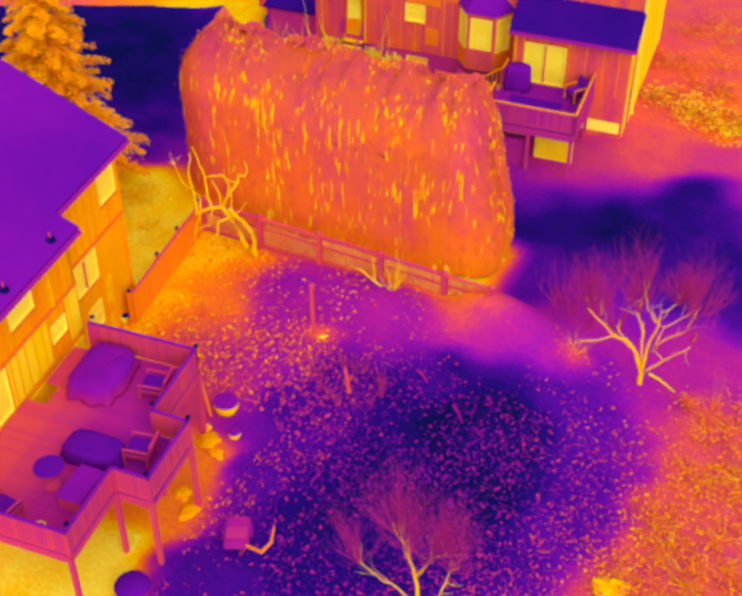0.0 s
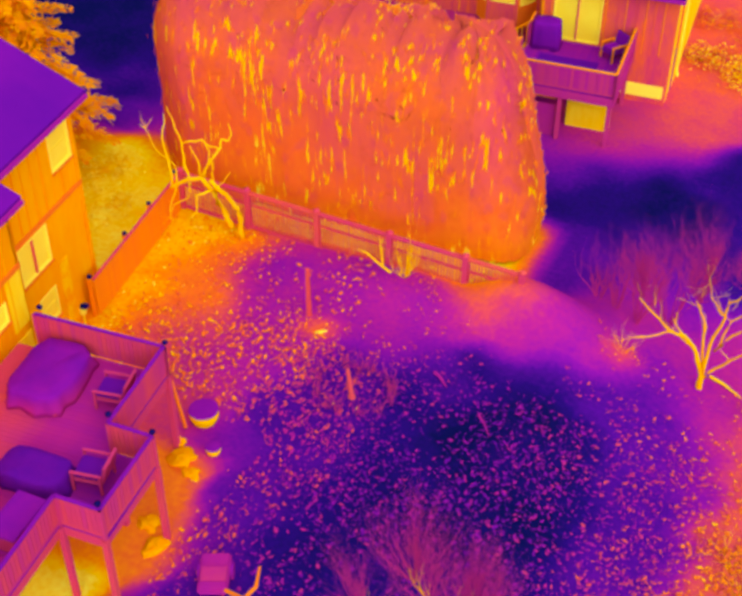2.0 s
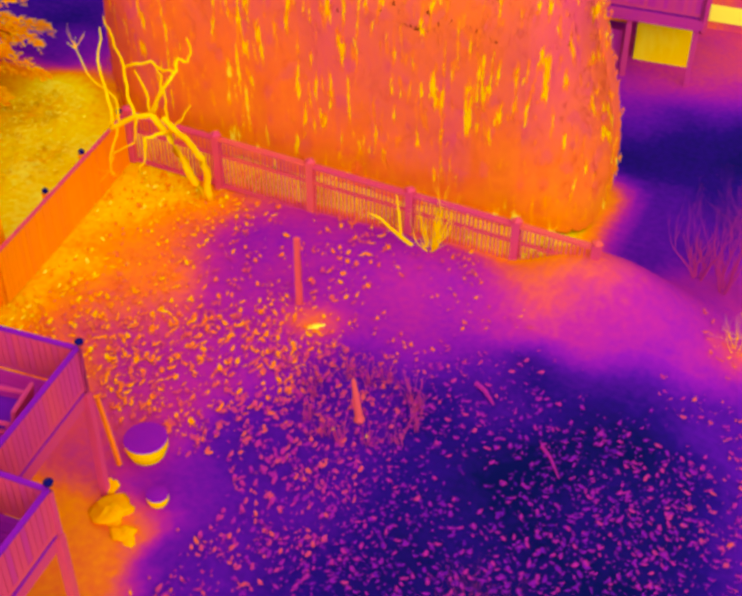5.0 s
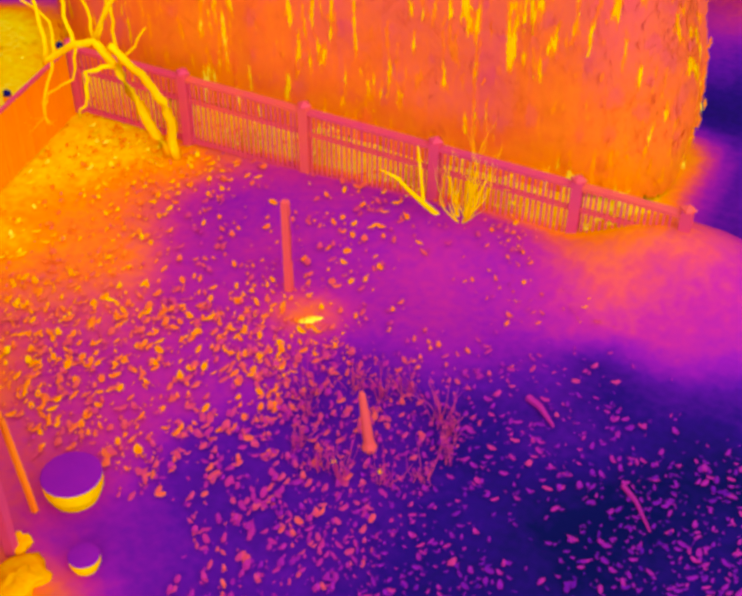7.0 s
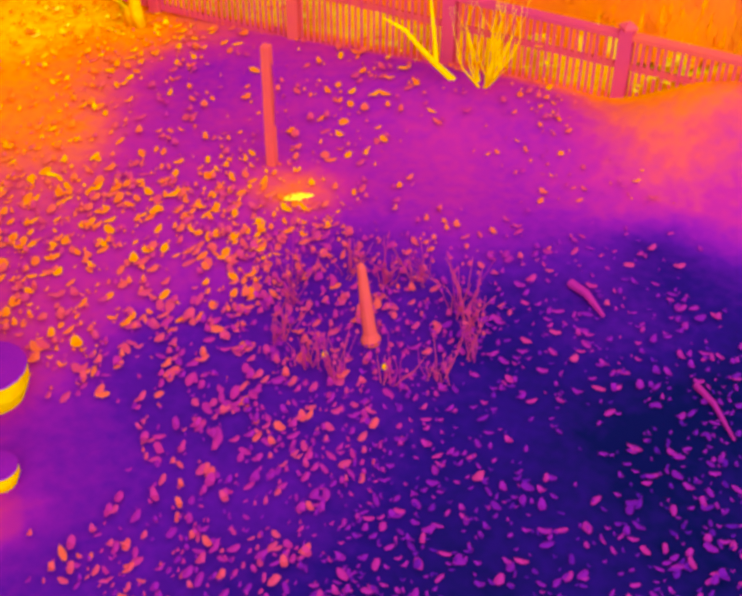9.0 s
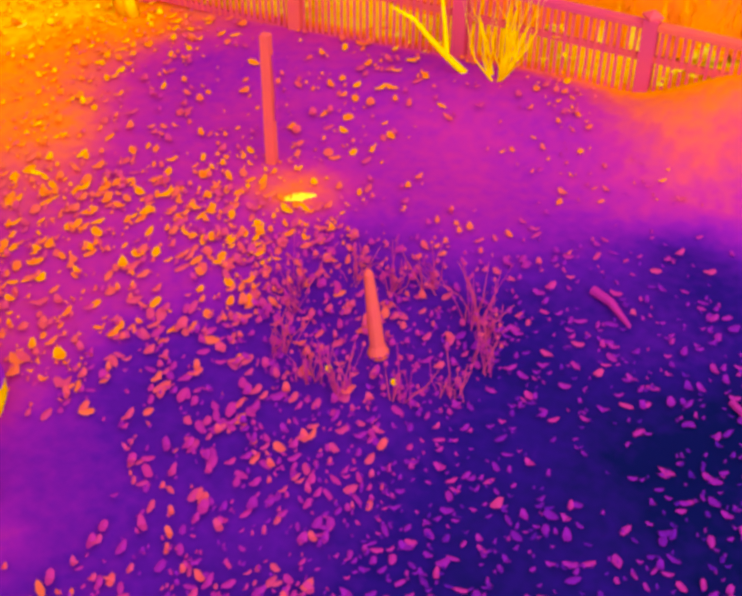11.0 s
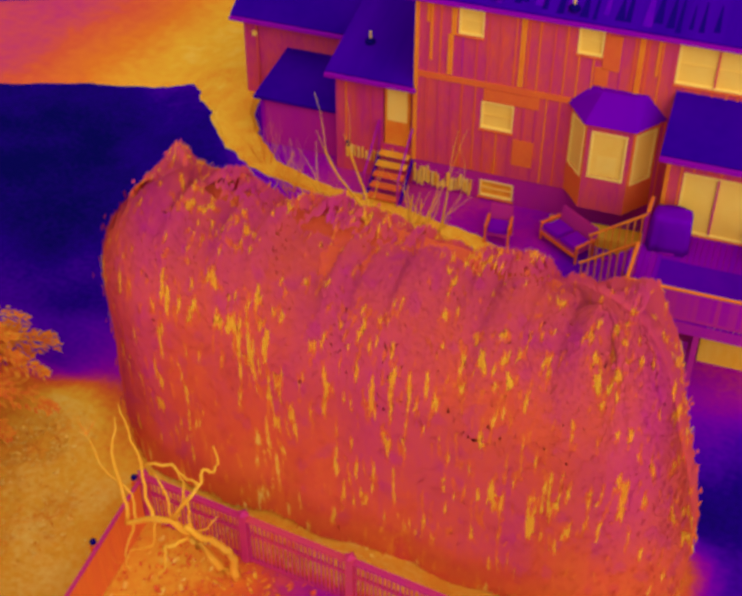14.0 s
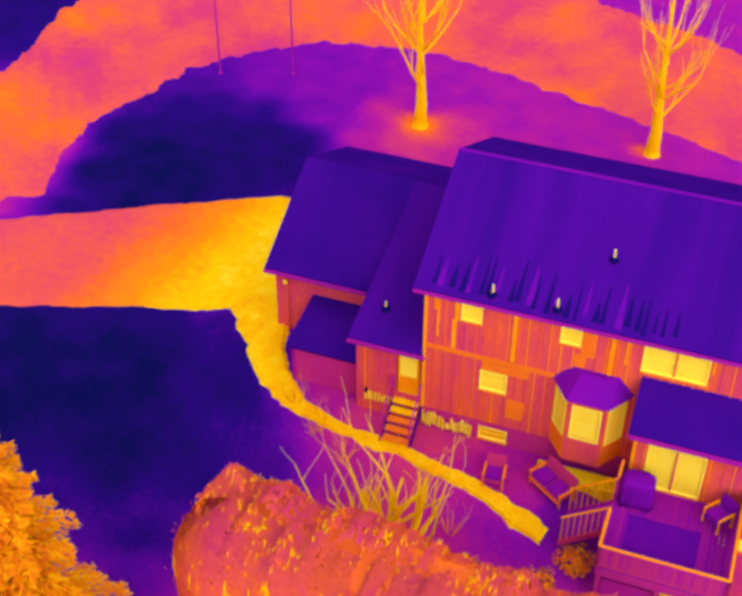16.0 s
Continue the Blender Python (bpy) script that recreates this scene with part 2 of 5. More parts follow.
# ---- the lie of the land ----
TURN = radians(8.9)
FAR_HOUSE = Matrix.Translation((-23.09, 42.37, 0)) @ Matrix.Rotation(TURN, 4, "Z")
NEAR_HOUSE = Matrix.Translation((-22.0, 25.0, 0)) @ Matrix.Rotation(TURN, 4, "Z")
FAR_INV = FAR_HOUSE.inverted()
NEAR_INV = NEAR_HOUSE.inverted()


def land(x, y):
    p = FAR_INV @ Vector((x, y, 0))
    rise = 0.85 * smooth(-4.8, -1.4, p.y) * (1 - smooth(5.6, 7.6, p.x)) * smooth(-10, -6, p.x) * (1 - smooth(9, 14, p.y))
    fall = -0.75 * smooth(-9.5, -5.5, x) * (1 - smooth(33, 38, y)) * smooth(18, 26, y)
    to_fence = 0.42 * smooth(27.8, 29.4, y) * (1 - smooth(30.3, 31.6, y)) * smooth(-20.5, -14, x) * (1 - smooth(-11, -8, x))
    bank = 0.7 * smooth(-13.3, -11.5, x) * (1 - smooth(-11.0, -7.4, x)) * smooth(28.4, 29.8, y) * (1 - smooth(30.0, 31.4, y))
    return rise + fall + to_fence + bank + 0.05 * noise.noise(Vector((x * 0.4, y * 0.4, 0)))


# warmth of the lawn and beds at a few spots: x, y, warmth
YARD = [(-9.9, 24.6, .0), (-9.4, 26.4, .02), (-8.2, 26.4, .05), (-8.3, 22.6, .02), (-12.2, 24.2, .08), (-11.0, 27.4, .12), (-7.5, 24.6, .04), (-5.8, 25.2, .22), (-11.4, 21.8, .05), (-11.5, 19.8, .06), (-14.4, 23.3, .22), (-16.6, 25.8, .44), (-14.1, 28.9, .44), (-12.6, 28.9, .43), (-12.1, 29.5, .66), (-11.5, 29.3, .6), (-11.0, 29.8, .5), (-10.2, 29.7, .46), (-10.6, 32.6, .22),
        (-9.5, 30.6, .46), (-8, 31.1, .46), (-6.7, 27.9, .28), (-4.7, 26.6, .36), (-4.1, 29.3, .55), (-2.8, 26.6, .66), (-5.6, 22.9, .26), (-3.3, 22.1, .55),
        (-11.7, 18.6, .10), (-15.0, 19.8, .24), (-13.4, 16.3, .18), (-17.8, 23.5, .48), (-18.3, 27.6, .4), (-21.2, 26.0, .8), (-20.3, 26.4, .71), (-20.2, 28.4, .74), (-19.7, 23.4, .6), (-24.4, 28.9, .93), (-26.9, 31.1, .93), (-23.4, 26.4, .93),
        (-19.2, 28.6, .48), (-21.9, 28.8, .9), (-9.4, 37.2, .02), (-7.6, 40.3, .10), (-11.2, 35.5, .08), (-5.4, 36.1, .12), (-4.3, 31.5, .5)]
AROUND = [(-10.6, 42.1, .62), (-11.6, 41.9, .6), (-9.2, 43.0, .62), (-8.3, 46.2, .74), (-11, 46.1, .66), (-10, 43.4, .64), (-12.1, 41.4, .52), (-7, 43.9, .56), (-12, 54, .64), (-8.9, 50.5, .66), (-4.5, 47.5, .68), (-3, 43, .3), (-33.5, 39.8, .01), (-29.2, 35.1, .14), (-37, 38, .01), (-29.8, 40.8, .08), (-27.5, 37.4, .2),
          (-27.8, 33.2, .25), (-40.5, 51.3, .02), (-37.8, 55.0, .06), (-36.7, 60.7, .34), (-32.8, 62.9, .42), (-32.2, 59.9, .55), (-26.6, 64.4, .45),
          (-57, 60, .08), (-22.0, 42, .54), (-19.1, 41.6, .48), (-18.2, 40.9, .3), (-24.5, 42.2, .56), (-26.7, 42.6, .5), (-23, 41.4, .54), (-22.3, 37.3, .6), (-17.3, 38.6, .45), (-31, 37.5, .02), (-28.3, 38.4, .1), (-16.9, 16.3, .97), (-16.2, 18.8, .72), (-19.6, 22.5, .72), (-48, 48, .55), (-14, 66, .42)]


def lawn_warmth(x, y):
    total = value = 0.0
    jx, jy = x + 1.1 * noise.noise(Vector((x * 0.5, y * 0.5, 3))), y + 1.1 * noise.noise(Vector((x * 0.5, y * 0.5, 7)))
    for px, py, w in YARD + AROUND:
        d = (jx - px) ** 2 + (jy - py) ** 2
        k = 1 / (d + 0.5) ** 2
        total += k
        value += k * w
    value /= total
    value += 0.3 * math.exp(-((x + 16.0) / 0.55) ** 2 - ((y - 26.55) / 0.4) ** 2)
    value += 0.25 * math.exp(-((x + 32.1) / 1.0) ** 2 - ((y - 60.1) / 1.0) ** 2) + 0.3 * math.exp(-((x + 22.5) / 0.6) ** 2 - ((y - 63.1) / 0.5) ** 2)
    value += 0.12 * math.exp(-((29.75 - y) / 0.4) ** 2) * smooth(-15.2, -13.2, x) * (1 - smooth(-11.2, -10.2, x))
    value += 0.22 * math.exp(-((x + 8.1) / 0.5) ** 2 - ((y - 29.9) / 0.4) ** 2)
    near = NEAR_INV @ Vector((x, y, 0))
    edge = near.x + 0.5 * noise.noise(Vector((x * 0.9, y * 0.9, 6)))
    value += (0.95 - value) * (1 - smooth(4.6, 6.0, edge)) * smooth(-19, -15, near.y) * smooth(-4, -1, near.x) * (1 - smooth(-9.6, -8.6, near.y))
    value += (0.74 - value) * (1 - smooth(5.2, 6.2, edge)) * smooth(-9.6, -8.6, near.y) * (1 - smooth(-5.4, -4.4, near.y))
    value += (0.84 - value) * (1 - smooth(0.8, 2.0, edge)) * smooth(-5.4, -4.4, near.y) * (1 - smooth(-2.6, -1.2, near.y))
    east = smooth(-5.0, -3.5, x + 0.7 * noise.noise(Vector((x, y, 4)))) * (1 - smooth(29.5, 31.5, y))
    value += (0.63 - value) * east * smooth(14, 18, y) * (1 - smooth(4, 8, x))
    foot = x + 21.6 + (y - 24) * 0.14 + 0.35 * noise.noise(Vector((x * 1.3, y * 1.3, 11)))
    value += (0.87 - value) * math.exp(-(foot / 0.6) ** 2) * smooth(22.3, 23.4, y) * (1 - smooth(29.0, 29.6, y))
    value += (0.86 - value) * math.exp(-((x + 20.6) / 0.8) ** 2 - ((y - 29.1) / 0.5) ** 2)
    behind = smooth(29.6, 29.9, y) * (1 - smooth(33.5, 35, y)) * smooth(-26, -24, x) * (1 - smooth(-12.5, -11.2, x))
    return value + (0.9 - value) * behind


def ground():
    xs = [-1500, -500, -200, -110, -80] + list(np.arange(-62, 8.01, 0.4)) + [14, 25, 50, 120, 400, 1500]
    ys = [-1500, -400, -100, -40, -10, 4] + list(np.arange(10, 82.01, 0.4)) + [90, 105, 140, 250, 600, 1500]
    verts = [(x, y, land(x, y)) for y in ys for x in xs]
    n = len(xs)
    faces = [(j * n + i, j * n + i + 1, (j + 1) * n + i + 1, (j + 1) * n + i) for j in range(len(ys) - 1) for i in range(n - 1)]
    me = bpy.data.meshes.new("ground")
    me.from_pydata(verts, [], faces)
    a = me.attributes.new("warmth", "FLOAT", "POINT")
    a.data.foreach_set("value", [lawn_warmth(x, y) for x, y, z in verts])
    me.polygons.foreach_set("use_smooth", [True] * len(faces))
    me.materials.append(LAWN)
    tagged(new("ground", me), "frosty lawn, dark and cold in the middle, warmer at the beds", "ground", kind="structure")


ground()


def sheet(name, left, right, lift, material, label, warm=None, steps=24, rough=0.0):
    """A strip of paving between two edge lines, laid on the ground, with a small thickness."""
    def along(line, t):
        t *= len(line) - 1
        i = min(int(t), len(line) - 2)
        return Vector(line[i]).lerp(Vector(line[i + 1]), t - i)
    verts, faces, across = [], [], 8
    for i in range(steps + 1):
        a, b = along(left, i / steps), along(right, i / steps)
        across_way = (b - a).normalized()
        a = a + across_way * rough * (noise.noise(Vector((a.x * 1.1, a.y * 1.1, 2))) + 0.6 * noise.noise(Vector((a.x * 3, a.y * 3, 8))))
        b = b + across_way * rough * (noise.noise(Vector((b.x * 1.1, b.y * 1.1, 5))) + 0.6 * noise.noise(Vector((b.x * 3, b.y * 3, 1))))
        for k in range(across + 1):
            p = a.lerp(b, k / across)
            down = 0.12 if k in (0, across) else 0.0
            verts.append((p.x, p.y, land(p.x, p.y) + lift - down))
    for i in range(steps):
        for k in range(across):
            j = i * (across + 1) + k
            faces.append((j, j + 1, j + across + 2, j + across + 1))
    me = bpy.data.meshes.new(name)
    me.from_pydata(verts, [], faces)
    if warm:
        a = me.attributes.new("warmth", "FLOAT", "POINT")
        a.data.foreach_set("value", [warm(x, y) for x, y, z in verts])
    me.materials.append(material)
    return tagged(new(name, me), label, name, kind="structure")


# driveway, walkway, road
sheet("driveway", [(-53, 38.5), (-44.2, 45.5), (-39.7, 49.1), (-34.9, 52.8), (-30, 53.4)], [(-47, 36.8), (-40, 40.7), (-35.2, 43.2), (-31.9, 44.6), (-28, 45.2)], 0.06, ASPHALT,
      "asphalt driveway glowing warm towards the garage", lambda x, y: 0.64 + 0.26 * smooth(-40, -33, x), 90, 0.12)
sheet("road", [(-58, 33), (-47.5, 42.8), (-44.4, 45.8), (-43.0, 47.0), (-44.3, 49.6), (-44.7, 52.2), (-44.3, 55.4), (-43.6, 58.1), (-42.4, 60.4), (-40.9, 62.3), (-38.1, 64.6), (-35, 65.4), (-29.3, 65.3), (-22.0, 64.3), (-18.1, 63.4), (-8, 60.5), (6, 55)],
      [(-72, 38), (-62, 46), (-56, 51.5), (-52.9, 55.3), (-53.2, 57.5), (-54, 60), (-54.6, 61.9), (-54, 66), (-52, 71), (-48, 76), (-42, 79), (-35, 78.5), (-28.8, 76.4), (-24, 75.5), (-21.4, 74.6), (-9, 71), (9, 64)], 0.05, ASPHALT,
      "wide asphalt street curving past the lawns", lambda x, y: 0.64 + 0.1 * noise.noise(Vector((x * 0.2, y * 0.2, 1))) + 0.05 * noise.noise(Vector((x * 0.7, y * 0.7, 4))), 300, 0.45)
sheet("walkway", [(-32.8, 45.4), (-31.9, 44.4), (-31.3, 43.8), (-30.0, 42.5), (-28.9, 41.4), (-27.4, 40.85), (-25.2, 40.65), (-22.6, 40.75), (-20.1, 40.5), (-17.8, 39.95)],
      [(-28.6, 46.4), (-29.0, 45.4), (-29.5, 44.4), (-28.6, 42.9), (-27.8, 42.1), (-26.9, 41.5), (-25.2, 41.25), (-22.9, 41.3), (-20.4, 41.1), (-17.7, 40.6)], 0.1, PATH_STONE,
      "warm curved garden walkway with grassy edges", None, 120, 0.16)


# ---- garden fence ----
def picket_fence():
    fence = thing("picket_fence", Matrix.Translation((-22.67, 29.5, 0)) @ Matrix.Rotation(radians(2.3), 4, "Z"), "wooden picket fence with capped posts and two rails", "fence")
    step, top = 2.44, 1.38
    length = 11.4
    posts = [-0.1 + step * k for k in range(5)] + [length]
    bm = block(bmesh.new(), -0.09, 0.09, -0.09, 0.09, 0, 1.46, 0.008)
    me = part("post", bm, FENCE, fence).data
    cap = lathe(bmesh.new(), [(0.13, 1.46), (0.13, 1.49), (0.03, 1.545)], 4)
    first = fence.children[0]
    first.matrix_basis = Matrix.Translation((posts[0], 0, 0))
    capme = part("post_cap", cap, FENCE, first).data
    for x in posts[1:]:
        p = piece("post", me, fence, Matrix.Translation((x, 0, 0)))
        piece("post_cap", capme, p, Matrix.Identity(4))
    for z, h, d in ((top - 0.02, 0.07, 0.075), (0.93, 0.09, 0.03), (0.1, 0.1, 0.03)):
        for a, b in zip(posts, posts[1:]):
            part("rail", blocked(a + 0.09, b - 0.09, -d, d - 0.005, z - h / 2, z + h / 2, bevel=0.006), FENCE, fence)
    picket = blocked(-0.02, 0.02, -0.048, -0.034, 0.06, top - 0.06, bevel=0.003)
    first_p = part("picket", picket, FENCE, fence)
    first_p.matrix_basis = Matrix.Translation((posts[0] + 0.15, 0, 0))
    for a, b in zip(posts, posts[1:]):
        n = int((b - a - 0.2) / 0.097)
        for k in range(n):
            if a == posts[0] and k == 0:
                continue
            piece("picket", first_p.data, fence, Matrix.Translation((a + 0.15 + k * 0.097, random.uniform(-0.003, 0.003), random.uniform(-0.01, 0.01))) @ Matrix.Rotation(random.uniform(-0.012, 0.012), 4, "Y"))


picket_fence()


def side_fence():
    a, b = Vector((-21.75, 23.9, 0)), Vector((-22.75, 29.35, 0))
    way = b - a
    turn = math.atan2(way.y, way.x)
    length = way.length
    fence = thing("board_fence", Matrix.Translation(a) @ Matrix.Rotation(turn, 4, "Z"), "solid board fence with small dark caps on its posts", "fence")
    n = int(length / 0.145)
    me = part("board", blocked(0.004, 0.141, -0.012, 0.012, 0.05, 1.34, bevel=0.004), SIDE_FENCE, fence).data
    for k in range(1, n):
        piece("board", me, fence, Matrix.Translation((k * 0.145, random.uniform(-0.004, 0.004), random.uniform(-0.012, 0.012))))
    for z in (0.3, 1.1):
        part("rail", blocked(0, length, 0.012, 0.06, z, z + 0.09, bevel=0.006), SIDE_FENCE, fence)
    part("top_rail", blocked(0, length, -0.03, 0.05, 1.36, 1.4, bevel=0.006), FENCE, fence, "cooler top rail")
    for x in (0.0, 2.15, 3.75, length):
        p = part("post", blocked(x - 0.06, x + 0.06, 0.06, 0.18, 0, 1.42, bevel=0.008), SIDE_FENCE, fence)
        part("post_cap", lathe(bmesh.new(), [(0.07, 1.42), (0.07, 1.48), (0.02, 1.53)], 8, (x, 0.12, 0)), CAP, p, "small dark cap")


side_fence()


# ---- houses ----
def wall_panel(name, parent, axis, at, a0, a1, z0, z1, holes, material, thick=0.16, label=""):
    """A wall along axis ('x' or 'y') whose outer face lies at `at`; holes are (a0, a1, z0, z1) and go through it."""
    bm = bmesh.new()
    cuts = sorted({a0, a1, *[h[0] for h in holes], *[h[1] for h in holes]})
    levels = sorted({z0, z1, *[h[2] for h in holes], *[h[3] for h in holes]})
    for p, q in zip(cuts, cuts[1:]):
        for r, s in zip(levels, levels[1:]):
            if any(h[0] - 1e-4 <= p and q <= h[1] + 1e-4 and h[2] - 1e-4 <= r and s <= h[3] + 1e-4 for h in holes):
                continue
            lo, hi = min(at, at + thick), max(at, at + thick)
            if axis == "x":
                block(bm, p, q, lo, hi, r, s)
            else:
                block(bm, lo, hi, p, q, r, s)
    bmesh.ops.remove_doubles(bm, verts=bm.verts, dist=1e-4)
    return part(name, bm, material, parent, label)


def window(parent, axis, at, out, a0, a1, z0, z1, panes=1, glow=True, name="window", pane_material=None):
    """A window set in its opening: frame, panes, sill. out: which way is outside along the other axis."""
    w = new(name)
    w.parent = parent
    tagged(w, "warm window with pale glowing frame")

    def put(nm, p, q, depth0, depth1, r, s, material, under, bevel=0.006):
        lo, hi = sorted((at + out * depth0, at + out * depth1))
        bm = blocked(p, q, lo, hi, r, s, bevel=bevel) if axis == "x" else blocked(lo, hi, p, q, r, s, bevel=bevel)
        return part(nm, bm, material, under)
    f = 0.05
    put("frame_top", a0, a1, -0.1, 0.02, z1 - f, z1, FRAME, w)
    put("frame_bottom", a0, a1, -0.1, 0.02, z0, z0 + f, FRAME, w)
    wide = (a1 - a0) / panes
    for k in range(panes + 1):
        x = a0 + k * wide
        x0, x1 = (x, x + f) if k == 0 else (x - f, x) if k == panes else (x - f / 2, x + f / 2)
        put("frame_side" if k in (0, panes) else "mullion", x0, x1, -0.1, 0.02 if k in (0, panes) else 0.015, z0 + f, z1 - f, FRAME if k in (0, panes) else BATTEN, w)
    for k in range(panes):
        p = put("pane", a0 + k * wide + f * 0.5, a0 + (k + 1) * wide - f * 0.5, -0.07, -0.05, z0 + f, z1 - f, pane_material or PANE, w, 0.0)
        if panes == 1 or glow:
            put("meeting_rail", a0 + k * wide + f, a0 + (k + 1) * wide - f, -0.05, -0.02, (z0 + z1) / 2 - 0.02, (z0 + z1) / 2 + 0.02, PANE, p, 0.004)
    put("sill", a0 - 0.04, a1 + 0.04, 0.02, 0.07, z0 - 0.045, z0 - 0.005, TRIM, w)
    return w


def slab_roof(name, parent, low, high, thick, axis, a, b, material, label=""):
    """One roof slope between low and high (across position, height), drawn out along axis from a to b."""
    bm = prism(bmesh.new(), [low, high, (high[0], high[1] - thick), (low[0], low[1] - thick)], axis, a, b)
    return part(name, bm, material, parent, label)


def roof_vent(place, tall=0.28, pipe=None):
    v = thing("roof_vent", place, "small roof vent pipe in a dark collar", "vent", "roof vents")
    part("collar", lathe(bmesh.new(), [(0.15, -0.05), (0.15, 0.02), (0.09, 0.07), (0.04, 0.1)], 12), CAP, v, "dark flashing collar")
    part("pipe", lathe(bmesh.new(), [(0.028, 0.1), (0.028, 0.1 + tall), (0.02, 0.1 + tall)], 10), pipe or VENT_HOT, v, "thin vent pipe")


def battens(parent, axis, at, out, a0, a1, z0, z1, step, material, holes=()):
    n = int((a1 - a0) / step)
    for k in range(1, n):
        x = a0 + k * step + random.uniform(-0.05, 0.05)
        spans = [(z0, z1)]
        for h in holes:
            if h[0] - 0.06 < x < h[1] + 0.06:
                spans = [s for p, q in spans for s in ((p, min(q, h[2] - 0.06)), (max(p, h[3] + 0.06), q)) if s[1] - s[0] > 0.05]
        for p, q in spans:
            lo, hi = sorted((at, at + out * 0.022))
            bm = blocked(x - 0.022, x + 0.022, lo, hi, p, q) if axis == "x" else blocked(lo, hi, x - 0.022, x + 0.022, p, q)
            part("batten", bm, material, parent)


def far_house():
    house = thing("house", FAR_HOUSE, "two-storey house with board siding, dark gabled roofs and glowing windows", "house")
    base = 0.55
    floor, top = 1.75, 6.62
    # main block
    holes = [(1.14, 1.8, 5.8, 6.56), (4.2, 4.84, 5.82, 6.56), (6.66, 8.58, 5.46, 6.56), (1.86, 2.74, 3.16, 3.98)]
    main = wall_panel("front_wall", house, "x", 0, 0, 11.75, floor, top, holes, SIDING)
    wall_panel("foundation_wall", house, "x", 0.03, 0, 11.75, -0.4, floor, [(1.95, 2.9, 0.98, 1.5)], SIDING_COOL, label="foundation wall")
    slat = random.Random(17)
    for k in range(30):   # hot uneven slats low on the wall, with gaps
        x = 0.04 + 0.057 * k + slat.uniform(-0.012, 0.012)
        low, tall = slat.uniform(0.95, 1.12), slat.uniform(0.3, 0.55)
        if 12 < k < 22 and slat.random() < 0.5:
            tall *= 0.45
        board = part("lattice_slat", blocked(x, x + slat.uniform(0.03, 0.052), -0.07, 0.03, low, low + tall, bevel=0.006), LATTICE, house)
        board.rotation_euler.y = slat.uniform(-0.02, 0.02)
    wall_panel("left_wall", house, "y", 0, 0.16, 8.4, -0.2, top, [], SIDING, 0.16)
    wall_panel("right_wall", house, "y", 11.75, 0.16, 8.4, -0.4, top, [], SIDE_HOT, -0.16, "hot side wall")
    part("downspout", tube(bmesh.new(), [(11.86, -0.1, 6.3), (11.86, -0.05, 5.6), (11.86, -0.05, 1.0), (11.95, -0.2, 0.75)], [0.045] * 4, 8), VENT_HOT, house, "hot downspout")
    wall_panel("back_wall", house, "x", 8.4, 0, 11.75, -0.2, top, [], SIDING_COOL, -0.16)
    for x in (0.16, 11.59):
        bm = prism(bmesh.new(), [(0.0, top), (8.4, top), (4.2, 8.95)], "x", x - 0.1, x + 0.1)
        part("gable", bm, SIDING, house)
    slab_roof("roof_slope", house, (-0.16, 6.8), (4.2, 9.05), 0.14, "x", -0.35, 12.1, ROOF, "dark shingled slope with faint streaks")
    slab_roof("roof_slope", house, (8.75, 6.78), (4.2, 9.05), 0.16, "x", -0.35, 12.1, ROOF_COLD)
    rng = random.Random(6)
    for k in range(30):   # frost and thaw streaks running down to the eaves
        x = 0.1 + 0.29 * k + rng.uniform(-0.08, 0.08) if k < 26 else rng.uniform(7.5, 11.8)
        low, long = rng.uniform(-0.1, 0.1), rng.uniform(0.5, 1.3)
        rise = 2.25 / 4.36
        y0, y1 = low, low + long
        wide = rng.uniform(0.1, 0.24)
        bm = bmesh.new()
        corners = [(x, y0), (x + wide, y0), (x + wide * 0.6, y1), (x + wide * 0.4, y1)]
        upper = [bm.verts.new((p, q, 6.8 + (q + 0.16) * rise + 0.004)) for p, q in corners]
        lower = [bm.verts.new((p, q, 6.8 + (q + 0.16) * rise - 0.02)) for p, q in corners]
        bm.faces.new(upper), bm.faces.new(lower[::-1])
        for i in range(4):
            bm.faces.new((upper[i], lower[i], lower[(i + 1) % 4], upper[(i + 1) % 4]))
        part("roof_streak", bm, THAW if k % 3 == 1 and k < 20 else FROST, house)
    part("ridge_cap", tube(bmesh.new(), [(-0.35, 4.2, 9.04), (12.1, 4.2, 9.04)], [0.06, 0.06], 8), ROOF_OWN, house)
    part("gutter", blocked(-0.35, 12.1, -0.25, -0.17, 6.64, 6.75, bevel=0.015), FASCIA, house)
    part("soffit", blocked(-0.3, 12.05, -0.16, -0.01, 6.6, 6.63), FASCIA, house)
    part("corner_board", blocked(-0.02, 0.09, -0.03, 0.0, floor, top - 0.04), BATTEN_HOT, house, "warm corner board")
    part("belt_board", blocked(0.1, 4.2, -0.035, 0.0, 4.38, 4.56, bevel=0.006), TRIM, house, "warm belt board between the storeys")
    battens(house, "x", 0, -1, 0, 11.75, floor + 0.02, 4.36, 0.33, BATTEN, holes)
    battens(house, "x", 0, -1, 0, 11.75, 4.58, top - 0.05, 0.33, BATTEN, holes)
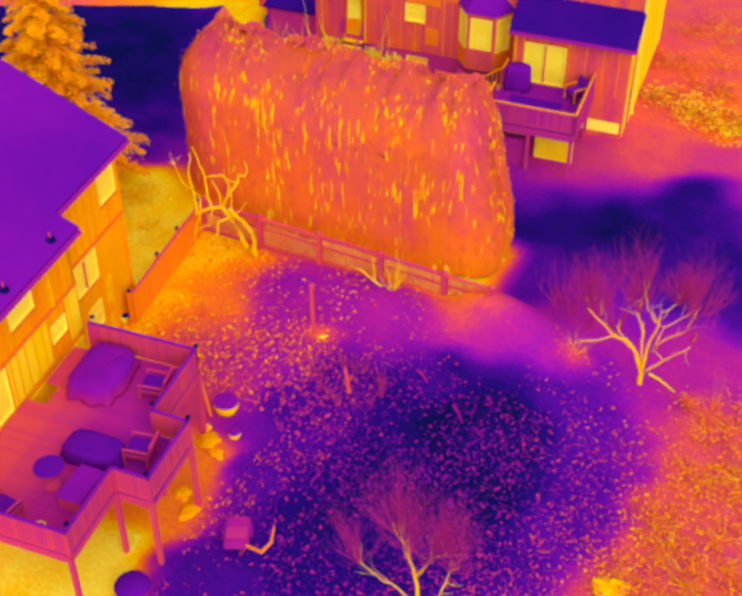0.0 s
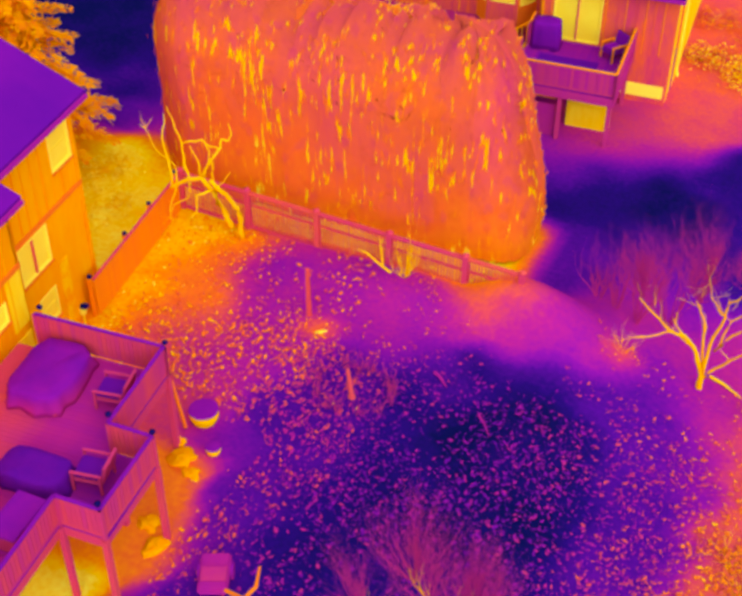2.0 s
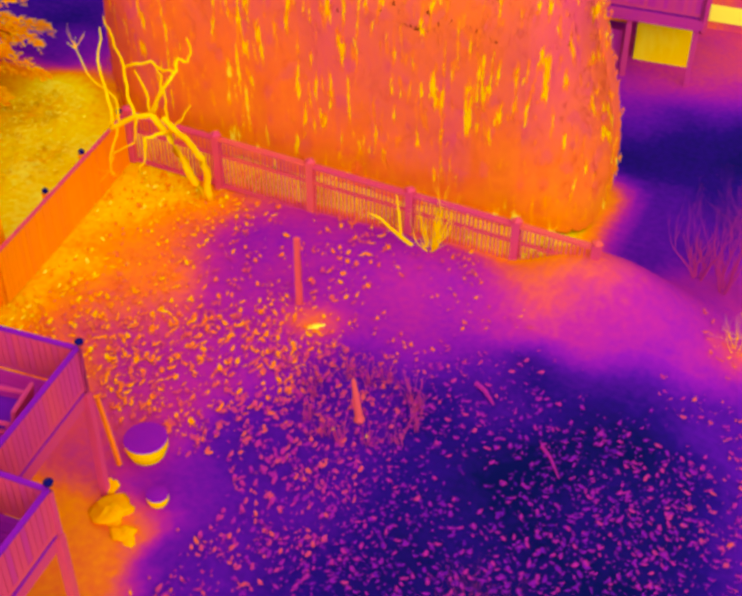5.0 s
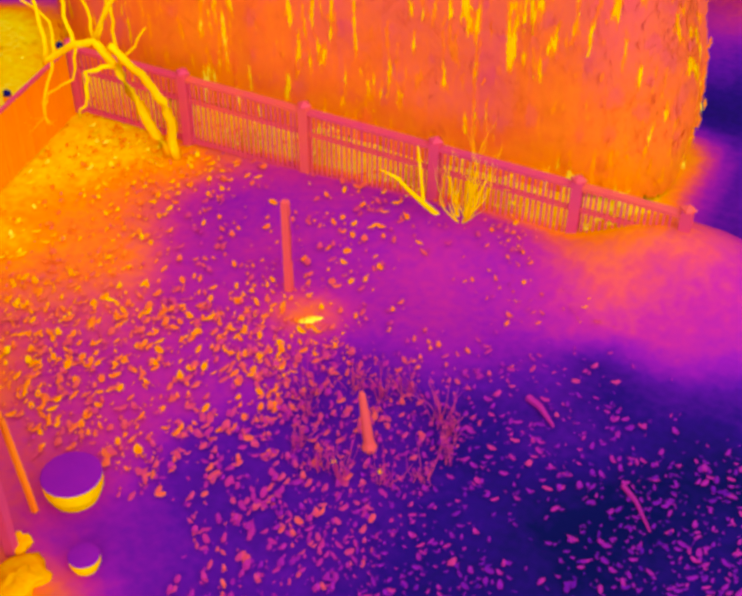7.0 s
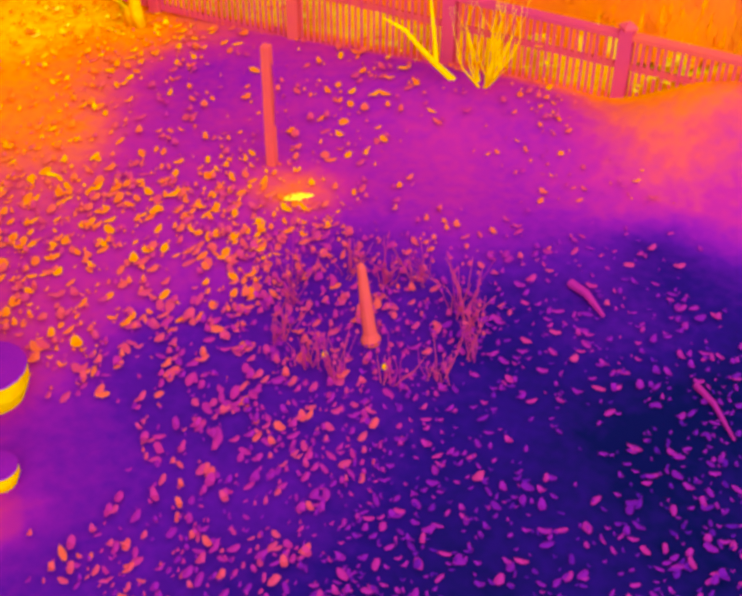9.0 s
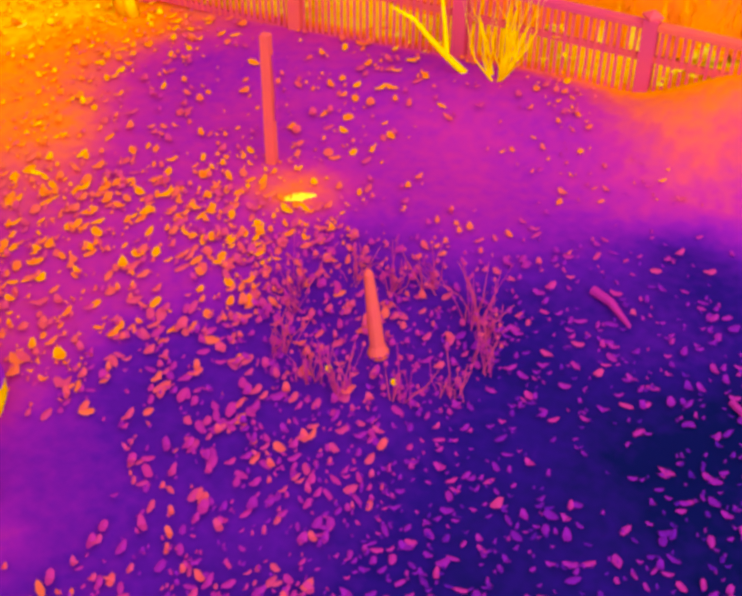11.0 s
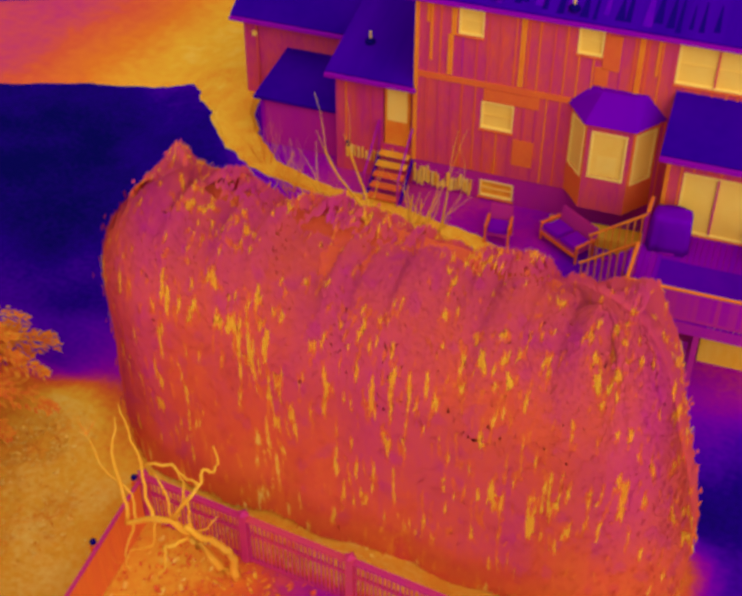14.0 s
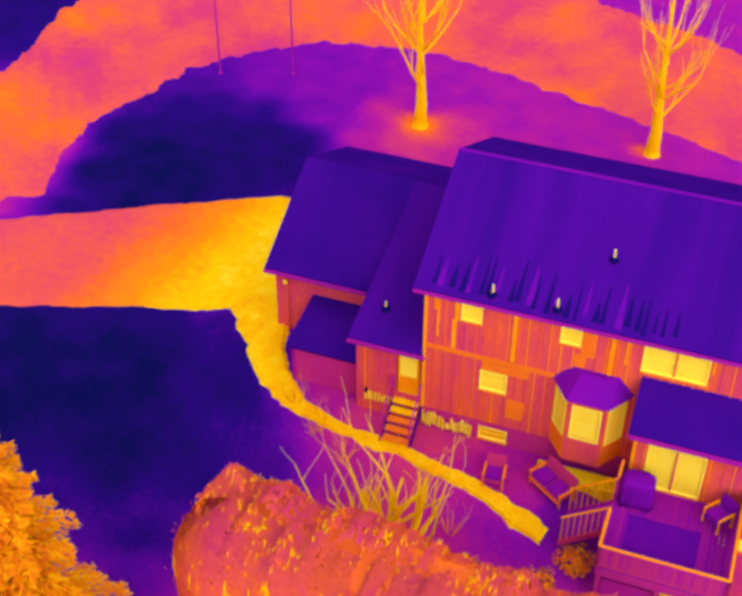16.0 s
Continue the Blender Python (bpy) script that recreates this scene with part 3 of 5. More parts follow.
    for x, p, q in ((2.84, 4.6, 6.55), (5.78, 4.95, 6.55), (0.95, 4.6, 5.75), (1.02, 5.75, 6.5)):
        part("warm_stud_line", blocked(x - 0.07, x + 0.07, -0.034, -0.0, p, q), BATTEN_HOT, house, "warm stud line in the siding")
    glow = random.Random(31)
    for k in range(16):   # warm seams that run down from the eaves and window heads
        x = glow.uniform(0.2, 11.4)
        if any(h[0] - 0.1 < x < h[1] + 0.1 for h in holes):
            continue
        part("warm_stud_line", blocked(x - 0.035, x + 0.035, -0.036, -0.0, 6.55 - glow.uniform(0.4, 1.7), 6.55), BATTEN_HOT, house)
    for x0, x1, p, q in ((4.86, 5.3, 5.5, 6.45), (4.7, 5.05, 5.05, 5.55), (2.78, 3.35, 2.2, 3.0), (1.9, 3.4, 4.0, 4.36)):
        part("warm_wall_patch", blocked(x0, x1, -0.03, 0.0, p, q, bevel=0.006), TRIM, house, "warm patch in the siding")
    window(house, "x", 0, -1, 1.14, 1.8, 5.8, 6.56)
    window(house, "x", 0, -1, 4.2, 4.84, 5.82, 6.56)
    window(house, "x", 0, -1, 6.66, 8.58, 5.46, 6.56, panes=2)
    window(house, "x", 0, -1, 1.86, 2.74, 3.16, 3.98)
    window(house, "x", 0.03, -1, 1.95, 2.9, 0.98, 1.5, glow=False, pane_material=FOUNDATION)
    # bay window
    bay = new("bay_window")
    bay.parent = house
    tagged(bay, "three-sided bay window under a small dark roof")
    outline = [(4.25, 0), (4.82, -0.75), (5.98, -0.75), (6.52, 0)]
    for i, (p, q) in enumerate(zip(outline, outline[1:])):
        way = Vector((q[0] - p[0], q[1] - p[1], 0))
        m = Matrix.Translation((p[0], p[1], 0)) @ Matrix.Rotation(math.atan2(way.y, way.x), 4, "Z")
        long = way.length
        hole = (0.16, long - 0.16, 2.85, 4.12) if i == 1 else (0.14, long - 0.14, 2.75, 4.15)
        panel = wall_panel("bay_side", bay, "x", 0, 0, long, 1.8, 4.4, [hole], TRIM if i != 1 else SIDING, 0.1)
        panel.matrix_basis = m
        for nm, lim, mt in (("pane", (hole[0], hole[1], 0.03, 0.05, hole[2], hole[3]), PANE), ("glow_pane", (hole[0] + 0.18, hole[1] - 0.18, 0.022, 0.028, hole[2] + 0.12, hole[2] + 0.62), PANE_CORE)):
            if nm == "glow_pane" and i != 1:
                continue
            o = part("pane", blocked(*lim), mt, bay)
            o.matrix_basis = m
        for a, b, c, d in ((hole[0] - 0.04, hole[0] + 0.02, hole[2], hole[3]), (hole[1] - 0.02, hole[1] + 0.04, hole[2], hole[3]), (hole[0] - 0.04, hole[1] + 0.04, hole[3], hole[3] + 0.05), (hole[0] - 0.04, hole[1] + 0.04, hole[2] - 0.05, hole[2])):
            o = part("frame", blocked(a, b, -0.03, 0.02, c, d, bevel=0.005), FRAME, bay)
            o.matrix_basis = m
    bm = bmesh.new()
    low = [bm.verts.new((x, y, 4.42)) for x, y in ((4.12, -0.0), (4.75, -0.92), (6.05, -0.92), (6.65, -0.0))]
    high = [bm.verts.new((x, y, z)) for x, y, z in ((4.7, 0.0, 5.0), (5.0, -0.2, 5.0), (5.8, -0.2, 5.0), (6.1, 0.0, 5.0))]
    for k in range(3):
        bm.faces.new((low[k], low[k + 1], high[k + 1], high[k]))
    bm.faces.new(high), bm.faces.new(low[::-1]), bm.faces.new((low[0], high[0], high[3], low[3]))
    part("bay_roof", bm, ROOF_OWN, bay, "small dark hipped roof")
    # sun room with a lean-to roof and sliding door
    sliders = [(7.38, 9.1, 1.97, 3.74)]
    room = new("sun_room")
    room.parent = house
    tagged(room, "single-storey extension with a lean-to roof and a sliding door")
    wall_panel("front_wall", room, "x", -1.15, 6.95, 11.7, -0.4, 4.22, sliders, SIDING)
    wall_panel("side_wall", room, "y", 6.95, -0.99, -0.01, -0.4, 4.3, [], SIDING, 0.14)
    wall_panel("side_wall", room, "y", 11.7, -0.99, -0.01, -0.4, 4.3, [], SIDE_HOT, -0.14, "hot end wall")
    slab_roof("lean_to_roof", room, (-1.52, 4.36), (0.0, 5.28), 0.12, "x", 6.75, 11.9, ROOF_COLD, "dark cold lean-to roof")
    part("gutter", blocked(6.75, 11.9, -1.63, -1.53, 4.2, 4.33, bevel=0.015), FASCIA, room)
    battens(room, "x", -1.15, -1, 6.95, 11.7, 1.9, 4.2, 0.33, BATTEN, sliders)
    part("corner_board", blocked(6.93, 7.03, -1.18, -1.15, 0.4, 4.2), BATTEN_HOT, room, "warm corner board")
    part("warm_base_board", blocked(9.9, 11.6, -1.2, -1.15, 0.25, 0.75, bevel=0.02), FRAME, room, "hot strip along the base")
    window(room, "x", -1.15, -1, 7.38, 9.1, 1.97, 3.74, panes=2, glow=False, name="sliding_door")
    # entry wing with its door and steps
    wing = new("entry_wing")
    wing.parent = house
    tagged(wing, "low entry wing with a back door and steps")
    wall_panel("front_wall", wing, "x", 0.12, -2.3, -0.02, 0.4, 3.98, [(-0.92, -0.1, 1.95, 3.9)], SIDING)
    wall_panel("side_wall", wing, "y", -2.3, 0.28, 3.0, 0.4, 3.98, [], SIDING_COOL, 0.14)
    battens(wing, "x", 0.12, -1, -2.3, -0.02, 1.75, 3.95, 0.33, BATTEN, [(-0.92, -0.1, 1.95, 3.9)])
    slab_roof("roof_slope", wing, (-0.15, 4.12), (6.8, 5.66), 0.14, "x", -2.5, -0.01, ROOF, "low dark shingled slope")
    part("gutter", blocked(-2.5, 0.1, -0.26, -0.16, 3.96, 4.08, bevel=0.015), FASCIA, wing)
    door = part("door", blocked(-0.88, -0.14, 0.14, 0.2, 1.97, 3.88, bevel=0.01), BATTEN_HOT, wing, "warm back door")
    part("door_pane", blocked(-0.8, -0.22, 0.12, 0.14, 2.75, 3.78, bevel=0.006), PANE_CORE, door, "glowing door glass")
    for k in range(9):
        x = -2.0 + 0.115 * k
        part("lattice_slat", blocked(x, x + slat.uniform(0.05, 0.085), 0.06, 0.12, 1.36 + slat.uniform(-0.04, 0.04), 1.66 + slat.uniform(-0.04, 0.08), bevel=0.008), LATTICE, wing)
    part("tap", lathe(bmesh.new(), [(0.03, 0), (0.06, 0.03), (0.05, 0.16), (0.02, 0.18)], 8, (-1.92, 0.02, 1.72)), CAP, wing, "small dark tap")
    steps = new("door_steps")
    steps.parent = house
    tagged(steps, "wooden steps with two handrails")
    for k in range(5):
        part("tread", blocked(-0.95, -0.07, -0.18 - 0.25 * k, 0.08 - 0.25 * k, 1.75 - 0.19 * k, 1.8 - 0.19 * k, bevel=0.008), FOUNDATION if k < 2 else TRIM, steps)
    for x in (-1.0, -0.02):
        part("stringer", prism(bmesh.new(), [(0.08, 1.75), (-1.2, 0.8), (-1.2, 0.6), (0.08, 1.5)], "x", x - 0.025, x + 0.025), DARK_RAIL, steps)
        part("handrail", tube(bmesh.new(), [(x, 0.05, 2.75), (x, -1.2, 1.75)], [0.03, 0.03], 8), NDECK_SIDE, steps)
        for y, z in ((0.05, 2.75), (-1.2, 1.75)):
            part("rail_post", tube(bmesh.new(), [(x, y, z - 1.05), (x, y, z)], [0.03, 0.03], 8), NDECK_SIDE, steps)
    # garage
    garage = new("garage")
    garage.parent = house
    tagged(garage, "garage with a dark gabled roof beside the driveway")
    wall_panel("front_wall", garage, "x", 3.02, -6.4, -2.3, 0.1, 3.5, [], SIDING)
    wall_panel("end_wall", garage, "y", -6.4, 3.18, 10.6, -0.1, 3.5, [], SIDING_COOL, 0.14)
    wall_panel("back_wall", garage, "x", 10.6, -6.4, -0.05, -0.1, 3.5, [], SIDING_COOL, -0.14)
    part("gable", prism(bmesh.new(), [(3.02, 3.5), (10.6, 3.5), (6.8, 5.5)], "x", -6.4, -6.26), SIDING_COOL, garage)
    slab_roof("roof_slope", garage, (2.72, 3.66), (6.8, 5.68), 0.14, "x", -6.68, -2.5, ROOF_COLD, "dark cold shingled slope")
    slab_roof("roof_slope", garage, (10.9, 3.66), (6.8, 5.68), 0.14, "x", -6.68, -0.01, ROOF_COLD)
    part("gutter", blocked(-6.68, -2.55, 2.61, 2.71, 3.5, 3.62, bevel=0.015), FASCIA, garage)
    part("downspout", tube(bmesh.new(), [(-5.95, 2.95, 3.5), (-5.95, 2.95, 0.5)], [0.04, 0.04], 8), BATTEN, garage)
    part("wall_lamp", lathe(bmesh.new(), [(0.03, 0), (0.08, 0.04), (0.09, 0.14), (0.03, 0.18)], 12, (-6.0, 2.93, 2.95)), LAMP_HOT, garage, "small warm wall lamp")
    # storage lean-to against the garage
    shed = new("lean_to_shed")
    shed.parent = house
    tagged(shed, "low storage lean-to with a dark flat roof")
    part("shed_body", blocked(-4.8, -2.42, 0.62, 3.0, 0.3, 2.42, bevel=0.01), SIDING_COOL, shed)
    part("shed_roof", prism(bmesh.new(), [(0.45, 2.5), (3.0, 2.72), (3.0, 2.6), (0.45, 2.4)], "x", -4.98, -2.36), ROOF_COLD, shed)
    part("shed_trim", blocked(-4.82, -4.72, 0.59, 0.62, 0.6, 2.4), FASCIA, shed)


far_house()
for u, v, z in ((2.05, 0.05, 7.0), (4.0, 0.05, 7.0), (5.2, 1.85, 7.84)):
    roof_vent(FAR_HOUSE @ Matrix.Translation((u, v, z)))
roof_vent(FAR_HOUSE @ Matrix.Translation((-1.68, 1.2, 4.45)), 0.2)


def railing(parent, p, q, z0, z1, material, cap_material, gap=0.12, post=True, solid=False):
    """A rail between two points: posts at its ends, a cap, and balusters or boards."""
    p, q = Vector((*p, 0)), Vector((*q, 0))
    way = q - p
    m = Matrix.Translation(p) @ Matrix.Rotation(math.atan2(way.y, way.x), 4, "Z")
    long = way.length
    rail = new("railing")
    rail.parent = parent
    rail.matrix_basis = m
    part("cap_rail", blocked(0, long, -0.045, 0.045, z1 - 0.045, z1, bevel=0.01), cap_material, rail)
    part("lower_rail", blocked(0.05, long - 0.05, -0.025, 0.025, z0 + 0.08, z0 + 0.16), material, rail)
    if post:
        for x in (0.0, long):
            part("post", blocked(x - 0.05, x + 0.05, -0.05, 0.05, z0, z1 - 0.05, bevel=0.006), material, rail)
    n = max(2, int(long / gap))
    width = 0.055 if solid else 0.018
    me = part("baluster", blocked(-width, width, -0.018, 0.018, z0 + 0.16, z1 - 0.05), material, rail)
    me.matrix_basis = Matrix.Translation((long / n * 0.5, 0, 0))
    for k in range(1, n):
        piece("baluster", me.data, rail, Matrix.Translation((long / n * (k + 0.5), 0, 0)))
    return rail


def far_deck():
    deck = thing("wooden_deck", FAR_HOUSE, "raised wooden deck with warm-capped railings behind the house", "deck")
    x0, x1, y0, y1, z = 6.75, 10.35, -4.65, -1.2, 1.95
    n = 25
    w = (x1 - x0) / n
    me = part("deck_board", blocked(0.004, w - 0.004, y0, y1, z - 0.04, z, bevel=0.003), NDECK, deck)
    me.matrix_basis = Matrix.Translation((x0, 0, 0))
    for k in range(1, n):
        piece("deck_board", me.data, deck, Matrix.Translation((x0 + k * w, 0, 0)))
    part("rim_joist", blocked(x0, x1, y0 - 0.05, y0, z - 0.3, z, bevel=0.008), NDECK_SIDE, deck)
    for x in (x0 - 0.05, x1):
        part("rim_joist", blocked(x, x + 0.05, y0, y1, z - 0.3, z, bevel=0.008), NDECK_SIDE, deck)
    for x, y in ((x0 + 0.1, y0 + 0.1), (8.55, y0 + 0.1), (x1 - 0.1, y0 + 0.1), (x0 + 0.1, y1 - 0.3), (x1 - 0.1, y1 - 0.3)):
        part("deck_post", blocked(x - 0.07, x + 0.07, y - 0.07, y + 0.07, -0.2, z - 0.04, bevel=0.01), NDECK_SIDE, deck)
    railing(deck, (x0, y0), (x1, y0), z, 2.9, NDECK_SIDE, NDECK_CAP, 0.1, solid=True)
    railing(deck, (x1, y0), (x1, y1), z, 2.9, NDECK_SIDE, NDECK_CAP, 0.1, solid=True)
    railing(deck, (x0, y0), (x0, -3.2), z, 2.9, NDECK_SIDE, NDECK_CAP, 0.13)
    railing(deck, (x0, -1.9), (x0, y1), z, 2.9, NDECK_SIDE, NDECK_CAP, 0.13)
    part("warm_panel", blocked(8.65, 10.2, -3.6, -3.5, -0.3, 1.35, bevel=0.02), SIDE_HOT, deck, "hot panel under the deck")
    part("warm_beam", blocked(x0, 8.5, -4.4, -4.3, 1.42, 1.6, bevel=0.01), NDECK_CAP, deck, "warm beam under the deck")
    part("lattice", blocked(x0 + 0.2, 8.4, -4.42, -4.38, -0.2, 1.2, bevel=0.01), NDECK_SIDE, deck)
    stairs = new("stairs")
    stairs.parent = deck
    for k in range(5):
        part("tread", blocked(x0 - 0.26 * (k + 1), x0 - 0.26 * k, -3.1, -2.0, z - 0.2 * (k + 1), z - 0.2 * (k + 1) + 0.05, bevel=0.006), NDECK, stairs)
    for y in (-3.15, -1.95):
        part("stringer", prism(bmesh.new(), [(x0, z - 0.05), (x0 - 1.35, z - 1.1), (x0 - 1.35, z - 1.35), (x0, z - 0.3)], "y", y - 0.03, y + 0.03), NDECK_SIDE, stairs)
        part("handrail", tube(bmesh.new(), [(x0, y, 2.85), (x0 - 1.35, y, 1.85)], [0.035, 0.035], 8), NDECK_CAP, stairs)
        for k in range(8):
            x = x0 - 0.1 - 0.17 * k
            part("baluster", tube(bmesh.new(), [(x, y, z - 0.15 - 0.76 * (x0 - x)), (x, y, 2.85 - 0.74 * (x0 - x))], [0.018, 0.018], 6), NDECK_CAP, stairs)


far_deck()


def seat_cushions(chair, w, d, h, material):
    part("cushion", blocked(-w / 2, w / 2, -d / 2, d / 2, h, h + 0.12, bevel=0.03), material, chair, "cold dark cushion")


def armchair(place, label, w=0.62, d=0.62, material=None, cushion=None, trim=None):
    """A low outdoor armchair: seat, back, two arms, four legs, cushion."""
    material, cushion = material or SEAT, cushion or COVER
    c = thing("outdoor_armchair", place, label, "armchair", "outdoor armchairs")
    part("seat", blocked(-w / 2, w / 2, -d / 2, d / 2, 0.3, 0.36, bevel=0.015), material, c)
    back = part("backrest", blocked(-w / 2, w / 2, 0, 0.07, 0.0, 0.55, bevel=0.025), material, c)
    back.matrix_basis = Matrix.Translation((0, d / 2 - 0.05, 0.34)) @ Matrix.Rotation(radians(-12), 4, "X")
    for s in (-1, 1):
        part("arm", blocked(s * w / 2 - 0.04, s * w / 2 + 0.04, -d / 2, d / 2, 0.55, 0.6, bevel=0.015), trim or material, c)
        for y in (-d / 2 + 0.04, d / 2 - 0.04):
            part("leg", blocked(s * w / 2 - 0.03, s * w / 2 + 0.03, y - 0.03, y + 0.03, 0, 0.55, bevel=0.008), trim or material, c)
    seat_cushions(c, w - 0.1, d - 0.08, 0.36, cushion)
    return c


def bench(place, label, w=1.35, trim=None):
    c = thing("outdoor_sofa", place, label, "sofa")
    part("seat", blocked(-w / 2, w / 2, -0.35, 0.35, 0.28, 0.36, bevel=0.02), SEAT, c)
    b = part("backrest", blocked(-w / 2, w / 2, 0, 0.08, 0, 0.5, bevel=0.03), SEAT, c)
    b.matrix_basis = Matrix.Translation((0, 0.3, 0.34)) @ Matrix.Rotation(radians(-12), 4, "X")
    for s in (-1, 1):
        part("arm", blocked(s * w / 2 - 0.05, s * w / 2 + 0.05, -0.35, 0.35, 0.5, 0.56, bevel=0.02), trim or SEAT, c)
        for y in (-0.3, 0.3):
            part("leg", blocked(s * w / 2 - 0.03, s * w / 2 + 0.03, y - 0.03, y + 0.03, 0, 0.5, bevel=0.008), trim or SEAT, c)
    part("front_rail", blocked(-w / 2, w / 2, -0.38, -0.35, 0.22, 0.34, bevel=0.01), trim or SEAT, c, "warm front rail")
    for s in (-0.5, 0.5):
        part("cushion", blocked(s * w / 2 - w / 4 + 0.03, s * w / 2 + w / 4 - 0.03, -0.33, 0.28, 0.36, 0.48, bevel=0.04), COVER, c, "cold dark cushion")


def on_land(m):
    p = m.translation
    return Matrix.Translation((0, 0, land(p.x, p.y) - p.z)) @ m


armchair(on_land(FAR_HOUSE @ Matrix.Translation((2.95, -1.6, 0)) @ Matrix.Rotation(radians(5), 4, "Z")), "cold outdoor armchair with warm legs on the patio", trim=TRIM)
bench(on_land(FAR_HOUSE @ Matrix.Translation((4.75, -1.35, 0)) @ Matrix.Rotation(radians(-35), 4, "Z")), "outdoor sofa with cold cushions on the patio", trim=TRIM)


def covered_grill(place):
    g = thing("covered_grill", place, "barbecue grill under a cold fabric cover on the deck", "grill")
    part("cover", draped_cover(0.5, 0.34, 1.05, 3.3), GRILL, g)
    part("hem", lathe(bmesh.new(), [(0.4, 0.0), (0.42, 0.03), (0.4, 0.06)], 20), FASCIA, g)


covered_grill(FAR_HOUSE @ Matrix.Translation((7.35, -1.85, 1.95)))
armchair(FAR_HOUSE @ Matrix.Translation((9.75, -1.9, 1.95)) @ Matrix.Rotation(radians(-40), 4, "Z"), "folded outdoor armchair beside the deck railing", material=GRILL, trim=NDECK_CAP)
part("rug", blocked(7.3, 9.4, -4.2, -2.4, 1.952, 1.962, bevel=0.003), COVER_DARK)
tagged(bpy.data.objects["rug"], "dark cold rug lying on the deck", "rug").matrix_world = FAR_HOUSE
bm = bmesh.new()
low, high = ([bm.verts.new((x, y, z)) for x, y in ((4.05, -0.42), (5.5, -1.04), (6.72, -1.0), (6.72, -0.4))] for z in (0.5, 1.16))
bm.faces.new(high), bm.faces.new(low[::-1])
for k in range(4):
    bm.faces.new((low[k], low[(k + 1) % 4], high[(k + 1) % 4], high[k]))
bmesh.ops.bevel(bm, geom=bm.edges[:], offset=0.025, segments=2, affect="EDGES")
led = part("raised_bed", bm, SIDE_HOT)
tagged(led, "hot pale wedge-shaped raised bed below the bay window", "raised bed").matrix_world = FAR_HOUSE


def near_house():
    house = thing("house", NEAR_HOUSE, "near house with warm board siding and a purple shingled roof", "house")
    top = 6.55
    holes = [(-1.42, -0.45, 5.02, 6.25), (-3.5, -2.12, 2.72, 3.92), (-3.0, -2.2, 0.9, 1.9)]
    wall_panel("east_wall", house, "y", -0.4, -4.3, -0.25, -0.1, top, holes, SIDING_OWN, -0.16)
    wall_panel("north_wall", house, "x", -0.25, -9.0, -0.56, -0.1, top, [], SIDING_OWN, -0.16)
    holes2 = [(-5.9, -5.1, 3.1, 3.75), (-10.3, -8.2, 2.57, 4.2), (-7.6, -6.4, 5.0, 6.2)]
    wall_panel("east_wall", house, "y", 0.25, -16.0, -4.3, -0.1, top, holes2, SIDING_OWN, -0.16)
    wall_panel("step_wall", house, "x", -4.3, -0.4, 0.25, -0.1, top, [], SIDING_OWN, -0.14)
    wall_panel("west_wall", house, "y", -9.0, -16.0, -0.41, -0.1, top, [], SIDING_OWN, 0.16)
    wall_panel("south_wall", house, "x", -16.0, -8.84, 0.09, -0.1, top, [], SIDING_OWN, 0.16)
    battens(house, "y", -0.4, 1, -4.3, -0.25, 4.2, top, 0.4, SIDING_OWN, holes)
    battens(house, "y", 0.25, 1, -16.0, -4.3, 2.6, top, 0.4, SIDING_OWN, holes2)
    part("belt_board", blocked(-0.4, -0.35, -4.3, -0.25, 4.0, 4.14, bevel=0.006), TRIM, house)
    part("belt_board", blocked(0.25, 0.3, -16.0, -4.3, 4.25, 4.4, bevel=0.006), TRIM, house)
    part("corner_board", blocked(-0.4, -0.36, -0.4, -0.25, 0.0, top), BATTEN_HOT, house)
    part("downspout", tube(bmesh.new(), [(0.3, -5.6, 6.4), (0.3, -5.6, 4.4)], [0.04, 0.04], 8), FOUNDATION, house, "warm downspout")
    for v0, v1 in ((-8.1, -6.0), (-5.0, -4.35), (-15.9, -10.4)):
        part("lower_siding", blocked(0.25, 0.262, v0, v1, 2.56, 4.22), SIDE_HOT, house, "hot siding above the deck")
    part("warm_wall_patch", blocked(-0.4, -0.37, -1.9, -1.5, 0.2, 2.4), FOUNDATION, house, "hot strip low on the wall")
    window(house, "y", -0.4, 1, -1.42, -0.45, 5.02, 6.25)
    window(house, "y", -0.4, 1, -3.5, -2.12, 2.72, 3.92, panes=2, glow=False)
    window(house, "y", -0.4, 1, -3.0, -2.2, 0.9, 1.9)
    window(house, "y", 0.25, 1, -5.9, -5.1, 3.1, 3.75, glow=False)
    window(house, "y", 0.25, 1, -10.3, -8.2, 2.57, 4.2, panes=2, glow=False, name="sliding_door")
    window(house, "y", 0.25, 1, -7.6, -6.4, 5.0, 6.2)
    pitch = 0.47
    slab_roof("roof_slope", house, (-0.06, 6.76), (-4.9, 6.76 + 4.84 * pitch), 0.16, "y", -4.2, 0.12, ROOF_OWN, "purple shingled slope")
    slab_roof("roof_slope", house, (0.66, 6.76 - 0.34), (-4.9, 6.76 + 4.84 * pitch - 0.0), 0.16, "y", -16.4, -4.2, ROOF_OWN)
    slab_roof("roof_slope", house, (-9.4, 6.76), (-4.9, 6.76 + 4.84 * pitch), 0.16, "y", -16.4, 0.12, ROOF_OWN)
